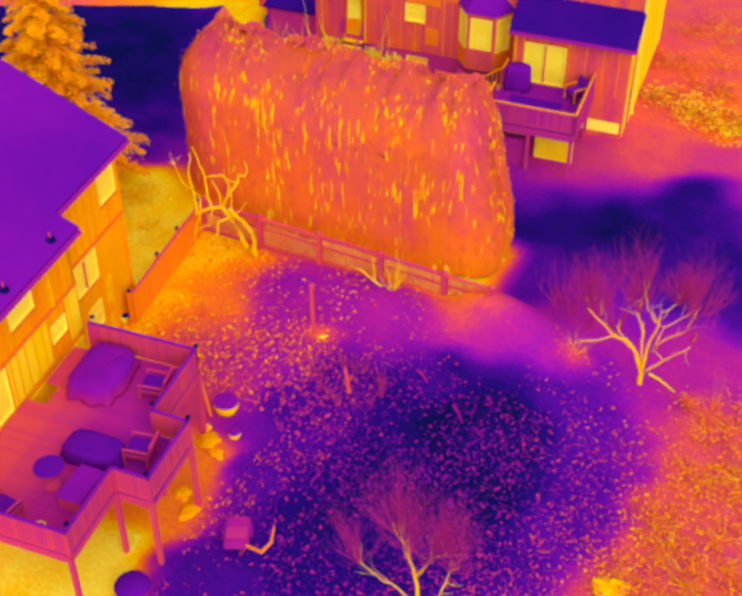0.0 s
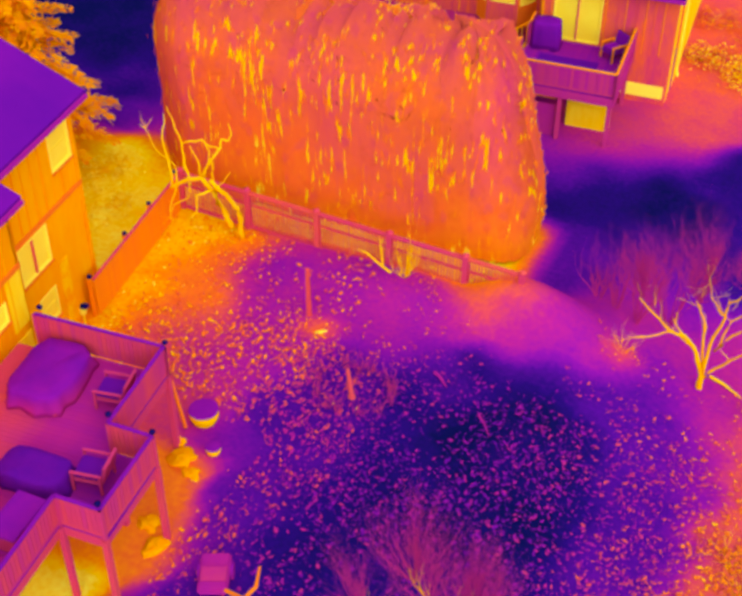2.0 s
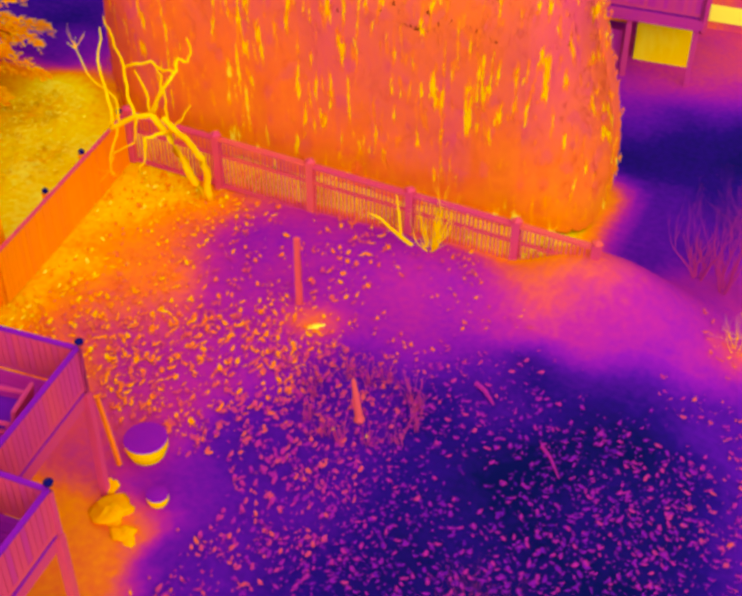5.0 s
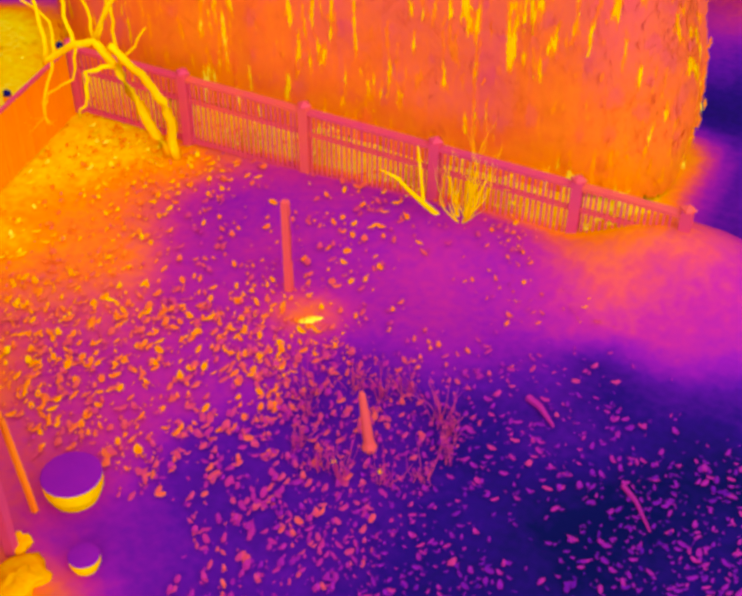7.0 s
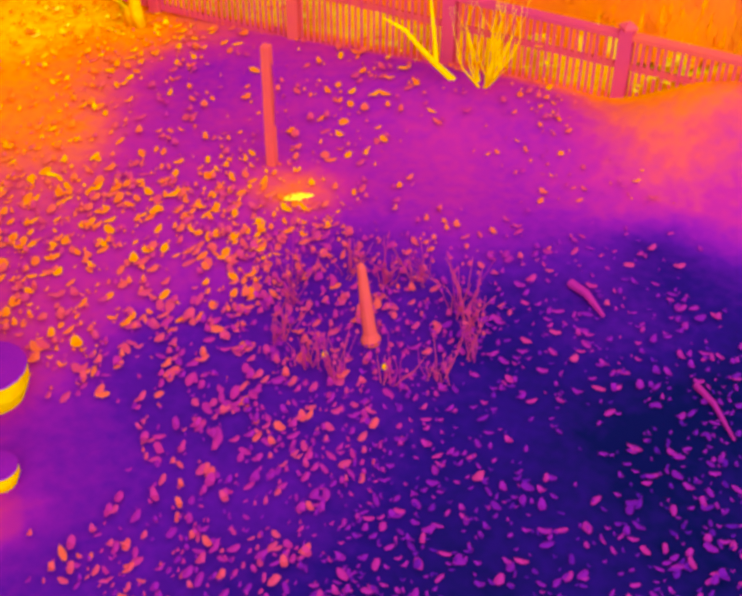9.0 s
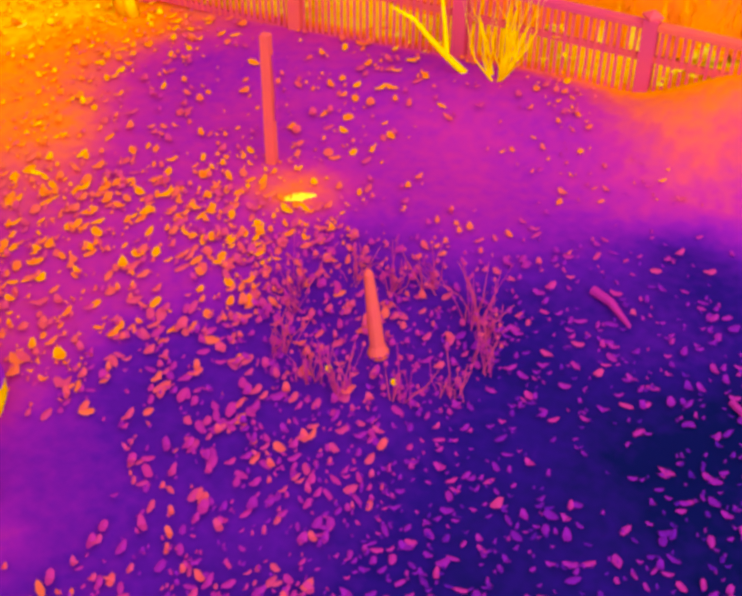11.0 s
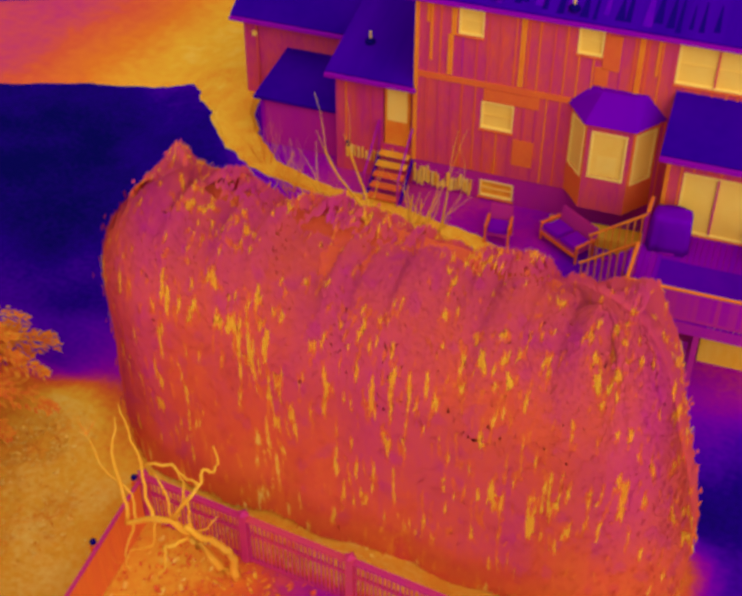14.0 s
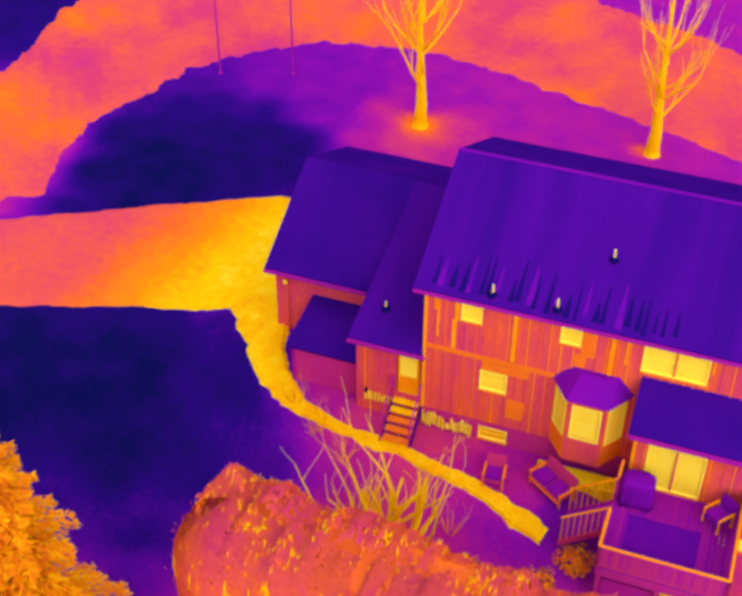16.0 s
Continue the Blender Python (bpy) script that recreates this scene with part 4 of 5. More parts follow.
    part("gable", prism(bmesh.new(), [(-9.0, top), (-0.4, top), (-4.9, 8.6)], "y", -0.42, -0.28), SIDING_OWN, house)
    part("gable", prism(bmesh.new(), [(-9.0, top), (0.2, top), (-4.9, 8.6)], "y", -15.9, -15.76), SIDING_OWN, house)
    part("gutter", blocked(-0.05, 0.05, -4.2, 0.1, 6.58, 6.7, bevel=0.015), FASCIA, house)
    part("gutter", blocked(0.67, 0.77, -16.4, -4.25, 6.24, 6.36, bevel=0.015), FASCIA, house)
    part("rake_board", prism(bmesh.new(), [(-0.06, 6.72), (-4.9, 8.99), (-4.9, 8.8), (-0.06, 6.55)], "y", 0.13, 0.17), DARK_RAIL, house)


near_house()
for v in (-5.2, -7.6):
    roof_vent(NEAR_HOUSE @ Matrix.Translation((0.35, v, 6.57)), 0.16, FENCE)


def near_deck():
    deck = thing("wooden_deck", NEAR_HOUSE, "raised wooden deck with a stepped edge and cold dark railing caps", "deck")
    z, top = 2.52, 3.5
    w = 0.14
    spans = [(0.95, 4.5, -7.68, -4.98), (0.3, 5.62, -9.96, -7.68), (0.3, 4.48, -12.32, -9.96)]
    for x0, x1, y0, y1 in spans:
        n = int(round((y1 - y0) / w))
        s = (y1 - y0) / n
        me = part("deck_board", blocked(x0, x1, 0.003, s - 0.003, z - 0.035, z), DECK, deck)
        me.matrix_basis = Matrix.Translation((0, y0, 0))
        for k in range(1, n):
            piece("deck_board", me.data, deck, Matrix.Translation((0, y0 + k * s, 0)))
    corners = [(0.95, -4.98), (4.5, -4.98), (4.5, -7.68), (5.62, -7.72), (5.58, -9.98), (4.48, -9.96), (4.48, -12.32), (0.3, -12.3)]
    for p, q in zip(corners, corners[1:]):
        railing(deck, p, q, z, top, DECK_SIDE, NEAR_CAP, 0.12, solid=True)
        a, b = Vector(p), Vector(q)
        way = b - a
        board = part("skirt_board", blocked(0, way.length, -0.05, -0.01, z - 0.32, z - 0.036, bevel=0.008), DECK_SIDE, deck)
        board.matrix_basis = Matrix.Translation((*p, 0)) @ Matrix.Rotation(math.atan2(way.y, way.x), 4, "Z")
    for x, y in corners:
        part("deck_post", blocked(x - 0.07, x + 0.07, y - 0.07, y + 0.07, -0.1, z - 0.036, bevel=0.01), DECK_SIDE, deck)
    for x, y in ((1.0, -4.8), (4.5, -4.9), (4.42, -7.5), (5.6, -7.65), (5.5, -9.9), (4.4, -12.1)):
        part("post_light", lathe(bmesh.new(), [(0.055, 0), (0.075, 0.03), (0.075, 0.07), (0.02, 0.12)], 8, (x, y, top + 0.001)), CAP, deck, "small dark post light")
    for x in (1.4, 2.9):
        part("floor_beam", blocked(x, x + 0.1, -12.2, -5.1, z - 0.24, z - 0.036), DECK_SIDE, deck)


near_deck()
basement = part("basement_wall", blocked(0.26, 0.3, -15.9, -4.4, 0.0, 2.3, bevel=0.005), SIDE_HOT)
tagged(basement, "hot basement wall under the deck", "wall", kind="structure").matrix_world = NEAR_HOUSE


# ---- on and under the near deck ----
def near(u, v, z=2.525, turn=0.0):
    return NEAR_HOUSE @ Matrix.Translation((u, v, z)) @ Matrix.Rotation(radians(turn), 4, "Z")


def covered_table(place):
    t = thing("covered_table", place, "patio table under a cold draped cloth cover", "table")
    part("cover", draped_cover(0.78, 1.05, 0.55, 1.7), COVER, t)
    part("hem", blocked(-0.72, 0.72, -0.98, 0.98, 0.0, 0.08, bevel=0.02), SEAT, t)


covered_table(near(2.0, -6.2))
armchair(near(3.75, -6.2, turn=-84), "outdoor armchair with a dark cold cushion by the railing", cushion=COVER_DARK, w=0.7, d=0.75)
armchair(near(4.55, -8.6, turn=-84), "outdoor armchair with a dark cold cushion by the railing", cushion=COVER_DARK, w=0.7, d=0.75)
covered = thing("covered_bench", near(3.3, -9.0), "bench under a dark cold cover", "bench")
part("cover", draped_cover(0.85, 0.5, 0.48, 8.1), COVER_DARK, covered)
part("seat", blocked(-0.6, 0.6, -0.3, 0.3, 0.0, 0.2, bevel=0.03), SEAT, covered)


def round_table(place):
    t = thing("round_table", place, "small round patio table with a dark cold top", "table")
    part("tabletop", lathe(bmesh.new(), [(0.4, 0.66), (0.42, 0.68), (0.42, 0.7), (0.4, 0.72)], 28), COVER_DARK, t)
    part("pedestal", lathe(bmesh.new(), [(0.26, 0), (0.22, 0.05), (0.05, 0.12), (0.05, 0.64), (0.12, 0.659)], 16), SEAT, t)


round_table(near(2.75, -10.3))
armchair(near(2.2, -11.75, turn=170), "outdoor armchair with a dark cold cushion by the railing", cushion=COVER_DARK, w=0.7, d=0.75)
small_pot = thing("plant_pot", near(3.35, -11.85), "small hot clay pot standing on the deck", "pot")
part("body", lathe(bmesh.new(), [(0.09, 0), (0.13, 0.2), (0.15, 0.22), (0.15, 0.27), (0.12, 0.27), (0.1, 0.2)], 14), POT, small_pot)
part("soil", lathe(bmesh.new(), [(0.1, 0.22), (0.118, 0.24), (0.05, 0.25)], 12), SOIL, small_pot)
box = thing("storage_box", near(3.75, -10.4, turn=-3), "deck storage box with a cold lid", "box")
part("body", blocked(-0.35, 0.35, -0.6, 0.6, 0, 0.45, bevel=0.02), SEAT, box)
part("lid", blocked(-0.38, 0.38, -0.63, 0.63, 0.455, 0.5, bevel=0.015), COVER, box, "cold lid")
mat = part("deck_mat", blocked(0.45, 1.6, -6.9, -5.2, 2.522, 2.532, bevel=0.003), MAT)
tagged(mat, "flat mat lying by the house door", "mat").matrix_world = NEAR_HOUSE


def bowl_pot(x, y, r, h, label):
    p = thing("planter_bowl", Matrix.Translation((x, y, land(x, y))), label, "planter", "planter bowls")
    part("bowl", lathe(bmesh.new(), [(r * 0.8, 0), (r * 0.98, h * 0.5), (r, h), (r * 0.98, h), (r * 0.97, h - 0.03), (r * 0.3, h - 0.04)], 24), POT, p)
    part("soil", lathe(bmesh.new(), [(r * 0.6, h - 0.039), (r * 1.012, h + 0.002), (r * 0.98, h + 0.012), (r * 0.4, h + 0.025)], 18), SOIL, p, "cool soil")


bowl_pot(-16.75, 21.95, 0.4, 0.38, "large warm planter bowl with cool soil")
bowl_pot(-15.87, 21.08, 0.2, 0.2, "small warm planter bowl with cool soil")


def warm_rock(x, y, sx, sy, sz, seed, material, label, name="rock", category="rock"):
    bm = rounded_heap(bmesh.new(), sx * 0.8, sy * 0.8, sz * 0.7, seed, 0.9, 8, 18)
    o = part(name, bm, material)
    o.matrix_world = Matrix.Translation((x, y, land(x, y) - 0.02)) @ Matrix.Rotation(seed, 4, "Z")
    tagged(o, label, category, "garden rocks")


for x, y, sx, sy, sz, s in ((-16.4, 20.45, 0.45, 0.35, 0.4, 1.2), (-16.75, 20.9, 0.2, 0.15, 0.35, 2.2), (-15.95, 20.2, 0.3, 0.2, 0.2, 3.1), (-15.35, 17.9, 0.4, 0.3, 0.25, 4.4), (-15.9, 18.35, 0.3, 0.35, 0.3, 5.0)):
    warm_rock(x, y, sx, sy, sz * 0.75, s, STEM, "hot uneven garden rock beside the deck")
# made-up low heap standing in for leftover heat in the lawn, no real rock
warm_rock(-15.86, 26.42, 0.22, 0.09, 0.1, 0.75, HOT, "small heap added for the hot streak of ground at the post foot")
warm_rock(-3.6, 21.4, 0.7, 0.5, 0.22, 2.9, POT, "large warm rock among the shrubs")
lean = thing("leaning_board", Matrix.Translation((-17.35, 21.35, 0)), "board leaning against the deck", "board")
part("plank", tube(bmesh.new(), [(0.35, 0.1, 0.0), (-0.1, 0.3, 1.3)], [0.05, 0.05], 4), TRIM, lean)
hot_lamp = thing("garden_lamp", Matrix.Translation((-21.2, 22.75, 0)), "hot pale lamp under a dark hood on a short post", "lamp")
part("post", tube(bmesh.new(), [(0, 0, -0.05), (0, 0, 1.2)], [0.04, 0.035], 8), SIDE_HOT, hot_lamp)
part("lamp_body", lathe(bmesh.new(), [(0.05, 1.2), (0.1, 1.24), (0.11, 1.36), (0.07, 1.44)], 12), LAMP_HOT, hot_lamp, "hot pale lamp body")
part("hood", lathe(bmesh.new(), [(0.13, 1.44), (0.12, 1.48), (0.03, 1.54)], 12, (0.03, 0.05, 0)), CAP, hot_lamp, "dark hood")
bath = thing("garden_cart", Matrix.Translation((-13.5, 17.7, 0)) @ Matrix.Rotation(0.5, 4, "Z"), "low wooden garden cart on the lawn", "cart")
part("tray", blocked(-0.35, 0.35, -0.55, 0.55, 0.25, 0.45, bevel=0.05), LOG, bath)
part("seat_board", blocked(-0.3, 0.3, -0.3, 0.1, 0.455, 0.5, bevel=0.015), SIDING_COOL, bath)
part("handle", tube(bmesh.new(), [(0.3, -0.5, 0.4), (0.75, -0.85, 0.55), (1.0, -0.55, 0.6), (1.05, 0.0, 0.62)], [0.05, 0.06, 0.05, 0.03], 8), TRIM, bath, "warm curved handle")
for s in (-0.38, 0.38):
    part("wheel", tube(bmesh.new(), [(s - 0.03, 0.2, 0.2), (s + 0.03, 0.2, 0.2)], [0.2, 0.2], 16), COVER, bath)
ball = thing("round_fire_pit", Matrix.Translation((-14.95, 14.75, land(-14.95, 14.75))), "round fire pit under a dark cold lid", "fire pit")
part("bowl", lathe(bmesh.new(), [(0.3, 0), (0.45, 0.2), (0.5, 0.42), (0.46, 0.42)], 24), LOG, ball)
part("lid", lathe(bmesh.new(), [(0.5, 0.425), (0.48, 0.47), (0.3, 0.56), (0.05, 0.6)], 24), COVER_DARK, ball, "dark cold lid")


# ---- things on the lawn ----
post = thing("garden_post", Matrix.Translation((-16.52, 26.9, 0)) @ Matrix.Rotation(0.15, 4, "Z"), "square wooden garden post standing in the lawn", "post")
part("shaft", blocked(-0.062, 0.062, -0.062, 0.062, -0.05, 1.7, bevel=0.008, taper=0.92), POST, post)
part("bracket", tube(bmesh.new(), [(0.07, 0, 1.45), (0.09, 0, 1.0), (0.075, 0, 0.6)], [0.012] * 3, 6), LOG, post)
stake = thing("tapered_stake", Matrix.Translation((-13.74, 24.5, 0)) @ Matrix.Rotation(radians(-7), 4, "Y"), "short tapered wooden stake in a ring of dry stalks", "stake")
part("shaft", lathe(bmesh.new(), [(0.1, -0.02), (0.11, 0.08), (0.075, 0.16), (0.065, 0.6), (0.045, 1.02), (0.02, 1.06)], 10), POST, stake)


def stalk_clump(x, y, seed, n=14, tall=0.6):
    rng = random.Random(seed)
    bm = bmesh.new()
    for k in range(n):
        a, r = rng.uniform(0, 6.3), rng.uniform(0, 0.16)
        p = Vector((r * math.cos(a), r * math.sin(a), 0))
        way = Vector((rng.gauss(0, 0.28), rng.gauss(0, 0.28), 1)).normalized()
        h = tall * rng.uniform(0.5, 1.1)
        mid = p + way * h * 0.5 + Vector((rng.gauss(0, 0.03), rng.gauss(0, 0.03), 0))
        tube(bm, [p, mid, p + way * h + Vector((rng.gauss(0, 0.06), rng.gauss(0, 0.06), 0))], [0.007, 0.0055, 0.004], 4, cap=False)
        if rng.random() < 0.6:
            e = p + way * h
            lathe(bm, [(0.008, -0.02), (0.022, 0), (0.008, 0.025)], 5, e)
    t = thing("dry_stalk_clump", Matrix.Translation((x, y, land(x, y))), "clump of dry thin flower stalks on the cold lawn", "dry plant", "ring of dry plants")
    part("stalk_tuft", bm, STALK, t)


for k in range(13):
    a = 2 * math.pi * k / 13
    stalk_clump(-13.85 + 1.05 * math.cos(a) + random.uniform(-0.15, 0.15), 24.75 + 0.85 * math.sin(a) + random.uniform(-0.15, 0.15), k, random.randint(9, 16), random.uniform(0.45, 0.75))
for x, y in ((-13.97, 23.92), (-13.34, 24.06)):
    t = thing("path_light", Matrix.Translation((x, y, land(x, y))), "tiny warm garden light on a stake", "garden light", "garden lights")
    part("stake", tube(bmesh.new(), [(0, 0, -0.02), (0, 0, 0.16)], [0.008, 0.008], 6), LOG, t)
    part("head", lathe(bmesh.new(), [(0.015, 0.16), (0.032, 0.17), (0.03, 0.2), (0.008, 0.215)], 10), STEM, t, "hot lamp head")
for (x0, y0), (x1, y1), r in (((-12.25, 26.45), (-11.72, 26.1), 0.055), ((-10.5, 25.55), (-9.93, 24.98), 0.036), ((-5.72, 30.75), (-4.7, 30.35), 0.05)):
    o = thing("fallen_branch", Matrix.Identity(4), "fallen branch lying on the lawn", "branch", "fallen branches")
    a, b = Vector((x0, y0, land(x0, y0) + r)), Vector((x1, y1, land(x1, y1) + r))
    hot = r == 0.05
    part("wood", tube(bmesh.new(), [a, a.lerp(b, 0.4) + Vector((0.02, 0.03, 0.02)), b], [r, r * 0.85, r * 0.4], 8), BARK_HOT if hot else LOG, o)
stuck = thing("broken_branch", Matrix.Translation((-15.17, 29.4, land(-15.17, 29.4))), "forked warm branch stuck in the ground at the fence", "branch", "fallen branches")
part("wood", tube(bmesh.new(), [(0, 0, -0.05), (-0.2, -0.16, 0.22), (-0.38, -0.36, 0.55), (-0.52, -0.48, 0.8), (-0.75, -0.66, 1.0)], [0.05, 0.045, 0.035, 0.03, 0.012], 8), BARK_HOT, stuck)
part("side_twig", tube(bmesh.new(), [(-0.2, -0.16, 0.22), (-0.27, -0.1, 0.55), (-0.36, -0.04, 0.95), (-0.42, 0.02, 1.15)], [0.035, 0.028, 0.02, 0.01], 7), BARK_HOT, stuck)


# ---- trees ----
def limb_tree(name, place, lines, radii, twig_spots, label, bark, twig, seed, twig_length=0.9, depth=3, kids=3, up=0.35, spread=0.55, group="", twig_radius=0.012, inner=True):
    """A bare tree: limbs along given lines, and fine twigs from their ends."""
    rng = random.Random(seed)
    t = thing(name, Matrix.Translation(place), label, "tree", group)
    bm = bmesh.new()
    base = Vector(place)
    for line, (r0, r1) in zip(lines, radii):
        pts = [Vector(p) - base for p in line]
        fine = []
        for a, b in zip(pts, pts[1:]):
            for k in range(3):
                fine.append(a.lerp(b, k / 3) + (Vector((rng.gauss(0, 0.02), rng.gauss(0, 0.02), rng.gauss(0, 0.015))) if k else Vector()))
        fine.append(pts[-1])
        n = len(fine) - 1
        tube(bm, fine, [r0 + (r1 - r0) * i / n for i in range(n + 1)], 8)
        for i in range(n // 2, n, 2) if inner else ():
            twigs(bm, rng, fine[i], (fine[i] - fine[i - 1]).normalized() + Vector((rng.gauss(0, 0.7), rng.gauss(0, 0.7), rng.gauss(0, 0.4))), rng.uniform(0.4, 0.75), 0.55 * (r0 + (r1 - r0) * i / n), 1, 0.6, 0.3, 2, 5)
    tw = bmesh.new()
    for p, way, count in twig_spots:
        for k in range(2):
            d = Vector(way) + Vector((rng.gauss(0, 0.45), rng.gauss(0, 0.45), rng.gauss(0, 0.2)))
            twigs(bm, rng, Vector(p) - base, d, twig_length * 0.45, 0.018, 1, 0.5, up, 2, 5)
        for k in range(int(count * 2.1)):
            d = Vector(way) + Vector((rng.gauss(0, 0.6), rng.gauss(0, 0.6), rng.gauss(0, 0.35)))
            twigs(tw, rng, Vector(p) - base, d, twig_length * rng.uniform(0.7, 1.2), twig_radius, depth, spread, up, kids)
    for f in bm.faces:
        f.smooth = True
    part("trunk", bm, bark, t)
    if len(tw.verts):
        tagged(part("twig_haze", tw, twig, t), "fine bare twigs", kind="stuff")
    else:
        tw.free()
    return t


limb_tree("leaning_tree", (-20.35, 29.1, 0), [
    [(-20.27, 29.1, 0.0), (-20.2, 28.98, 0.7), (-20.09, 28.7, 1.4), (-20.16, 28.4, 1.95), (-20.22, 28.05, 2.45), (-20.45, 27.95, 2.75)],
    [(-20.45, 29.15, -0.05), (-20.5, 28.7, 0.9), (-20.45, 28.15, 2.1), (-20.75, 27.95, 2.75), (-21.15, 27.9, 2.6), (-21.7, 27.9, 2.2), (-21.87, 27.9, 2.06)],
    [(-20.46, 28.05, 2.3), (-20.54, 27.8, 2.4), (-20.73, 27.6, 2.36), (-20.67, 27.5, 1.95), (-20.8, 27.4, 1.58)],
    [(-21.11, 27.9, 2.57), (-21.1, 27.7, 2.06), (-21.62, 27.6, 1.7), (-21.7, 27.5, 1.3)],
    [(-21.69, 27.9, 2.2), (-21.79, 27.7, 1.6), (-21.78, 27.6, 1.16)],
    [(-21.86, 27.9, 2.07), (-21.93, 28.0, 2.7), (-22.33, 28.3, 3.44), (-22.5, 28.7, 4.0)],
    [(-21.6, 27.9, 2.25), (-21.8, 28.1, 2.75), (-22.6, 28.2, 3.1), (-23.0, 28.4, 3.5)],
    [(-21.16, 27.9, 2.6), (-21.37, 28.0, 3.0), (-21.62, 28.3, 3.5), (-22.08, 28.6, 3.9), (-22.53, 28.9, 4.15)],
    [(-21.57, 28.3, 3.5), (-20.94, 28.4, 3.75), (-20.63, 28.3, 3.7), (-20.22, 28.2, 3.8)],
    [(-20.76, 27.95, 2.78), (-20.93, 28.1, 3.2), (-21.34, 28.3, 3.47)],
    [(-20.76, 27.95, 2.78), (-20.5, 28.0, 3.28), (-20.57, 28.2, 3.5), (-20.79, 28.35, 3.67)],
    [(-20.68, 27.95, 2.8), (-20.35, 28.0, 3.49), (-20.23, 28.2, 3.73), (-20.23, 28.4, 3.99), (-20.05, 28.5, 3.94), (-20.03, 28.6, 4.15), (-20.19, 28.7, 4.35)],
    [(-20.39, 28.1, 2.3), (-20.38, 28.0, 3.0), (-20.36, 28.0, 3.48)],
    [(-20.31, 28.1, 2.5), (-19.98, 28.1, 2.9), (-19.86, 28.2, 3.1)]],
    [(0.095, 0.06), (0.1, 0.045), (0.045, 0.022), (0.026, 0.015), (0.03, 0.015), (0.045, 0.014), (0.03, 0.012), (0.04, 0.014), (0.034, 0.022), (0.03, 0.018), (0.034, 0.018), (0.042, 0.016), (0.03, 0.022), (0.026, 0.012)],
    [((-23.0, 28.4, 3.5), (-0.6, 0.2, 0.6), 1), ((-21.78, 27.6, 1.2), (-0.2, -0.2, -0.5), 1)],
    "old leaning bare tree with forked warm limbs by the fence", BARK_HOT, STEM, 5, 0.35, 1, 2, twig_radius=0.014, inner=False)

Y = 30.2
limb_tree("small_bare_tree", (-5.85, Y, -0.75), [
    [(-5.85, Y, -0.8), (-5.86, Y, -0.27), (-6.13, Y, 0.46), (-6.53, Y - 0.1, 1.01), (-6.94, Y - 0.2, 1.1), (-7.88, Y - 0.3, 1.97)],
    [(-6.8, Y - 0.15, 1.1), (-7.4, Y - 0.4, 0.85), (-7.96, Y - 0.5, 0.7)],
    [(-5.86, Y, -0.27), (-6.05, Y + 0.2, 0.7), (-6.19, Y + 0.3, 1.46), (-6.5, Y + 0.4, 1.9)],
    [(-5.83, Y, -0.26), (-5.85, Y + 0.1, 0.78), (-5.62, Y + 0.1, 1.9), (-5.62, Y + 0.1, 2.4), (-5.05, Y, 3.1)],
    [(-5.78, Y, -0.28), (-5.33, Y - 0.1, 0.5), (-4.94, Y - 0.2, 1.08), (-4.44, Y - 0.3, 1.76)],
    [(-5.69, Y, 0.75), (-5.27, Y - 0.2, 1.65), (-4.68, Y - 0.3, 2.29), (-4.49, Y - 0.3, 2.96)],
    [(-5.57, Y, 1.01), (-5.45, Y + 0.2, 1.77), (-4.78, Y + 0.4, 2.45)],
    [(-5.62, Y + 0.1, 1.9), (-6.1, Y + 0.2, 2.3), (-6.3, Y + 0.3, 2.9)]],
    [(0.1, 0.022), (0.03, 0.015), (0.05, 0.02), (0.055, 0.02), (0.045, 0.018), (0.04, 0.016), (0.036, 0.015), (0.026, 0.012)],
    [((-7.8, Y - 0.2, 1.9), (-0.3, 0.2, 1), 14), ((-6.4, Y + 0.4, 1.9), (0, 0.3, 1), 14), ((-5.1, Y, 3.0), (0.1, 0.1, 1), 15), ((-4.45, Y - 0.2, 1.8), (0.5, 0, 0.8), 7),
     ((-4.5, Y - 0.3, 2.9), (0.4, 0, 0.9), 7), ((-6.3, Y + 0.3, 2.8), (-0.3, 0.2, 1), 8), ((-7.5, Y, 1.6), (-0.6, 0.6, 1), 8), ((-4.8, Y + 0.4, 2.4), (0.3, 0.3, 1), 8)],
    "small bare tree with warm limbs and a haze of cool twigs", BARK, TWIG, 11, 0.85, 3, 4, twig_radius=0.0115)

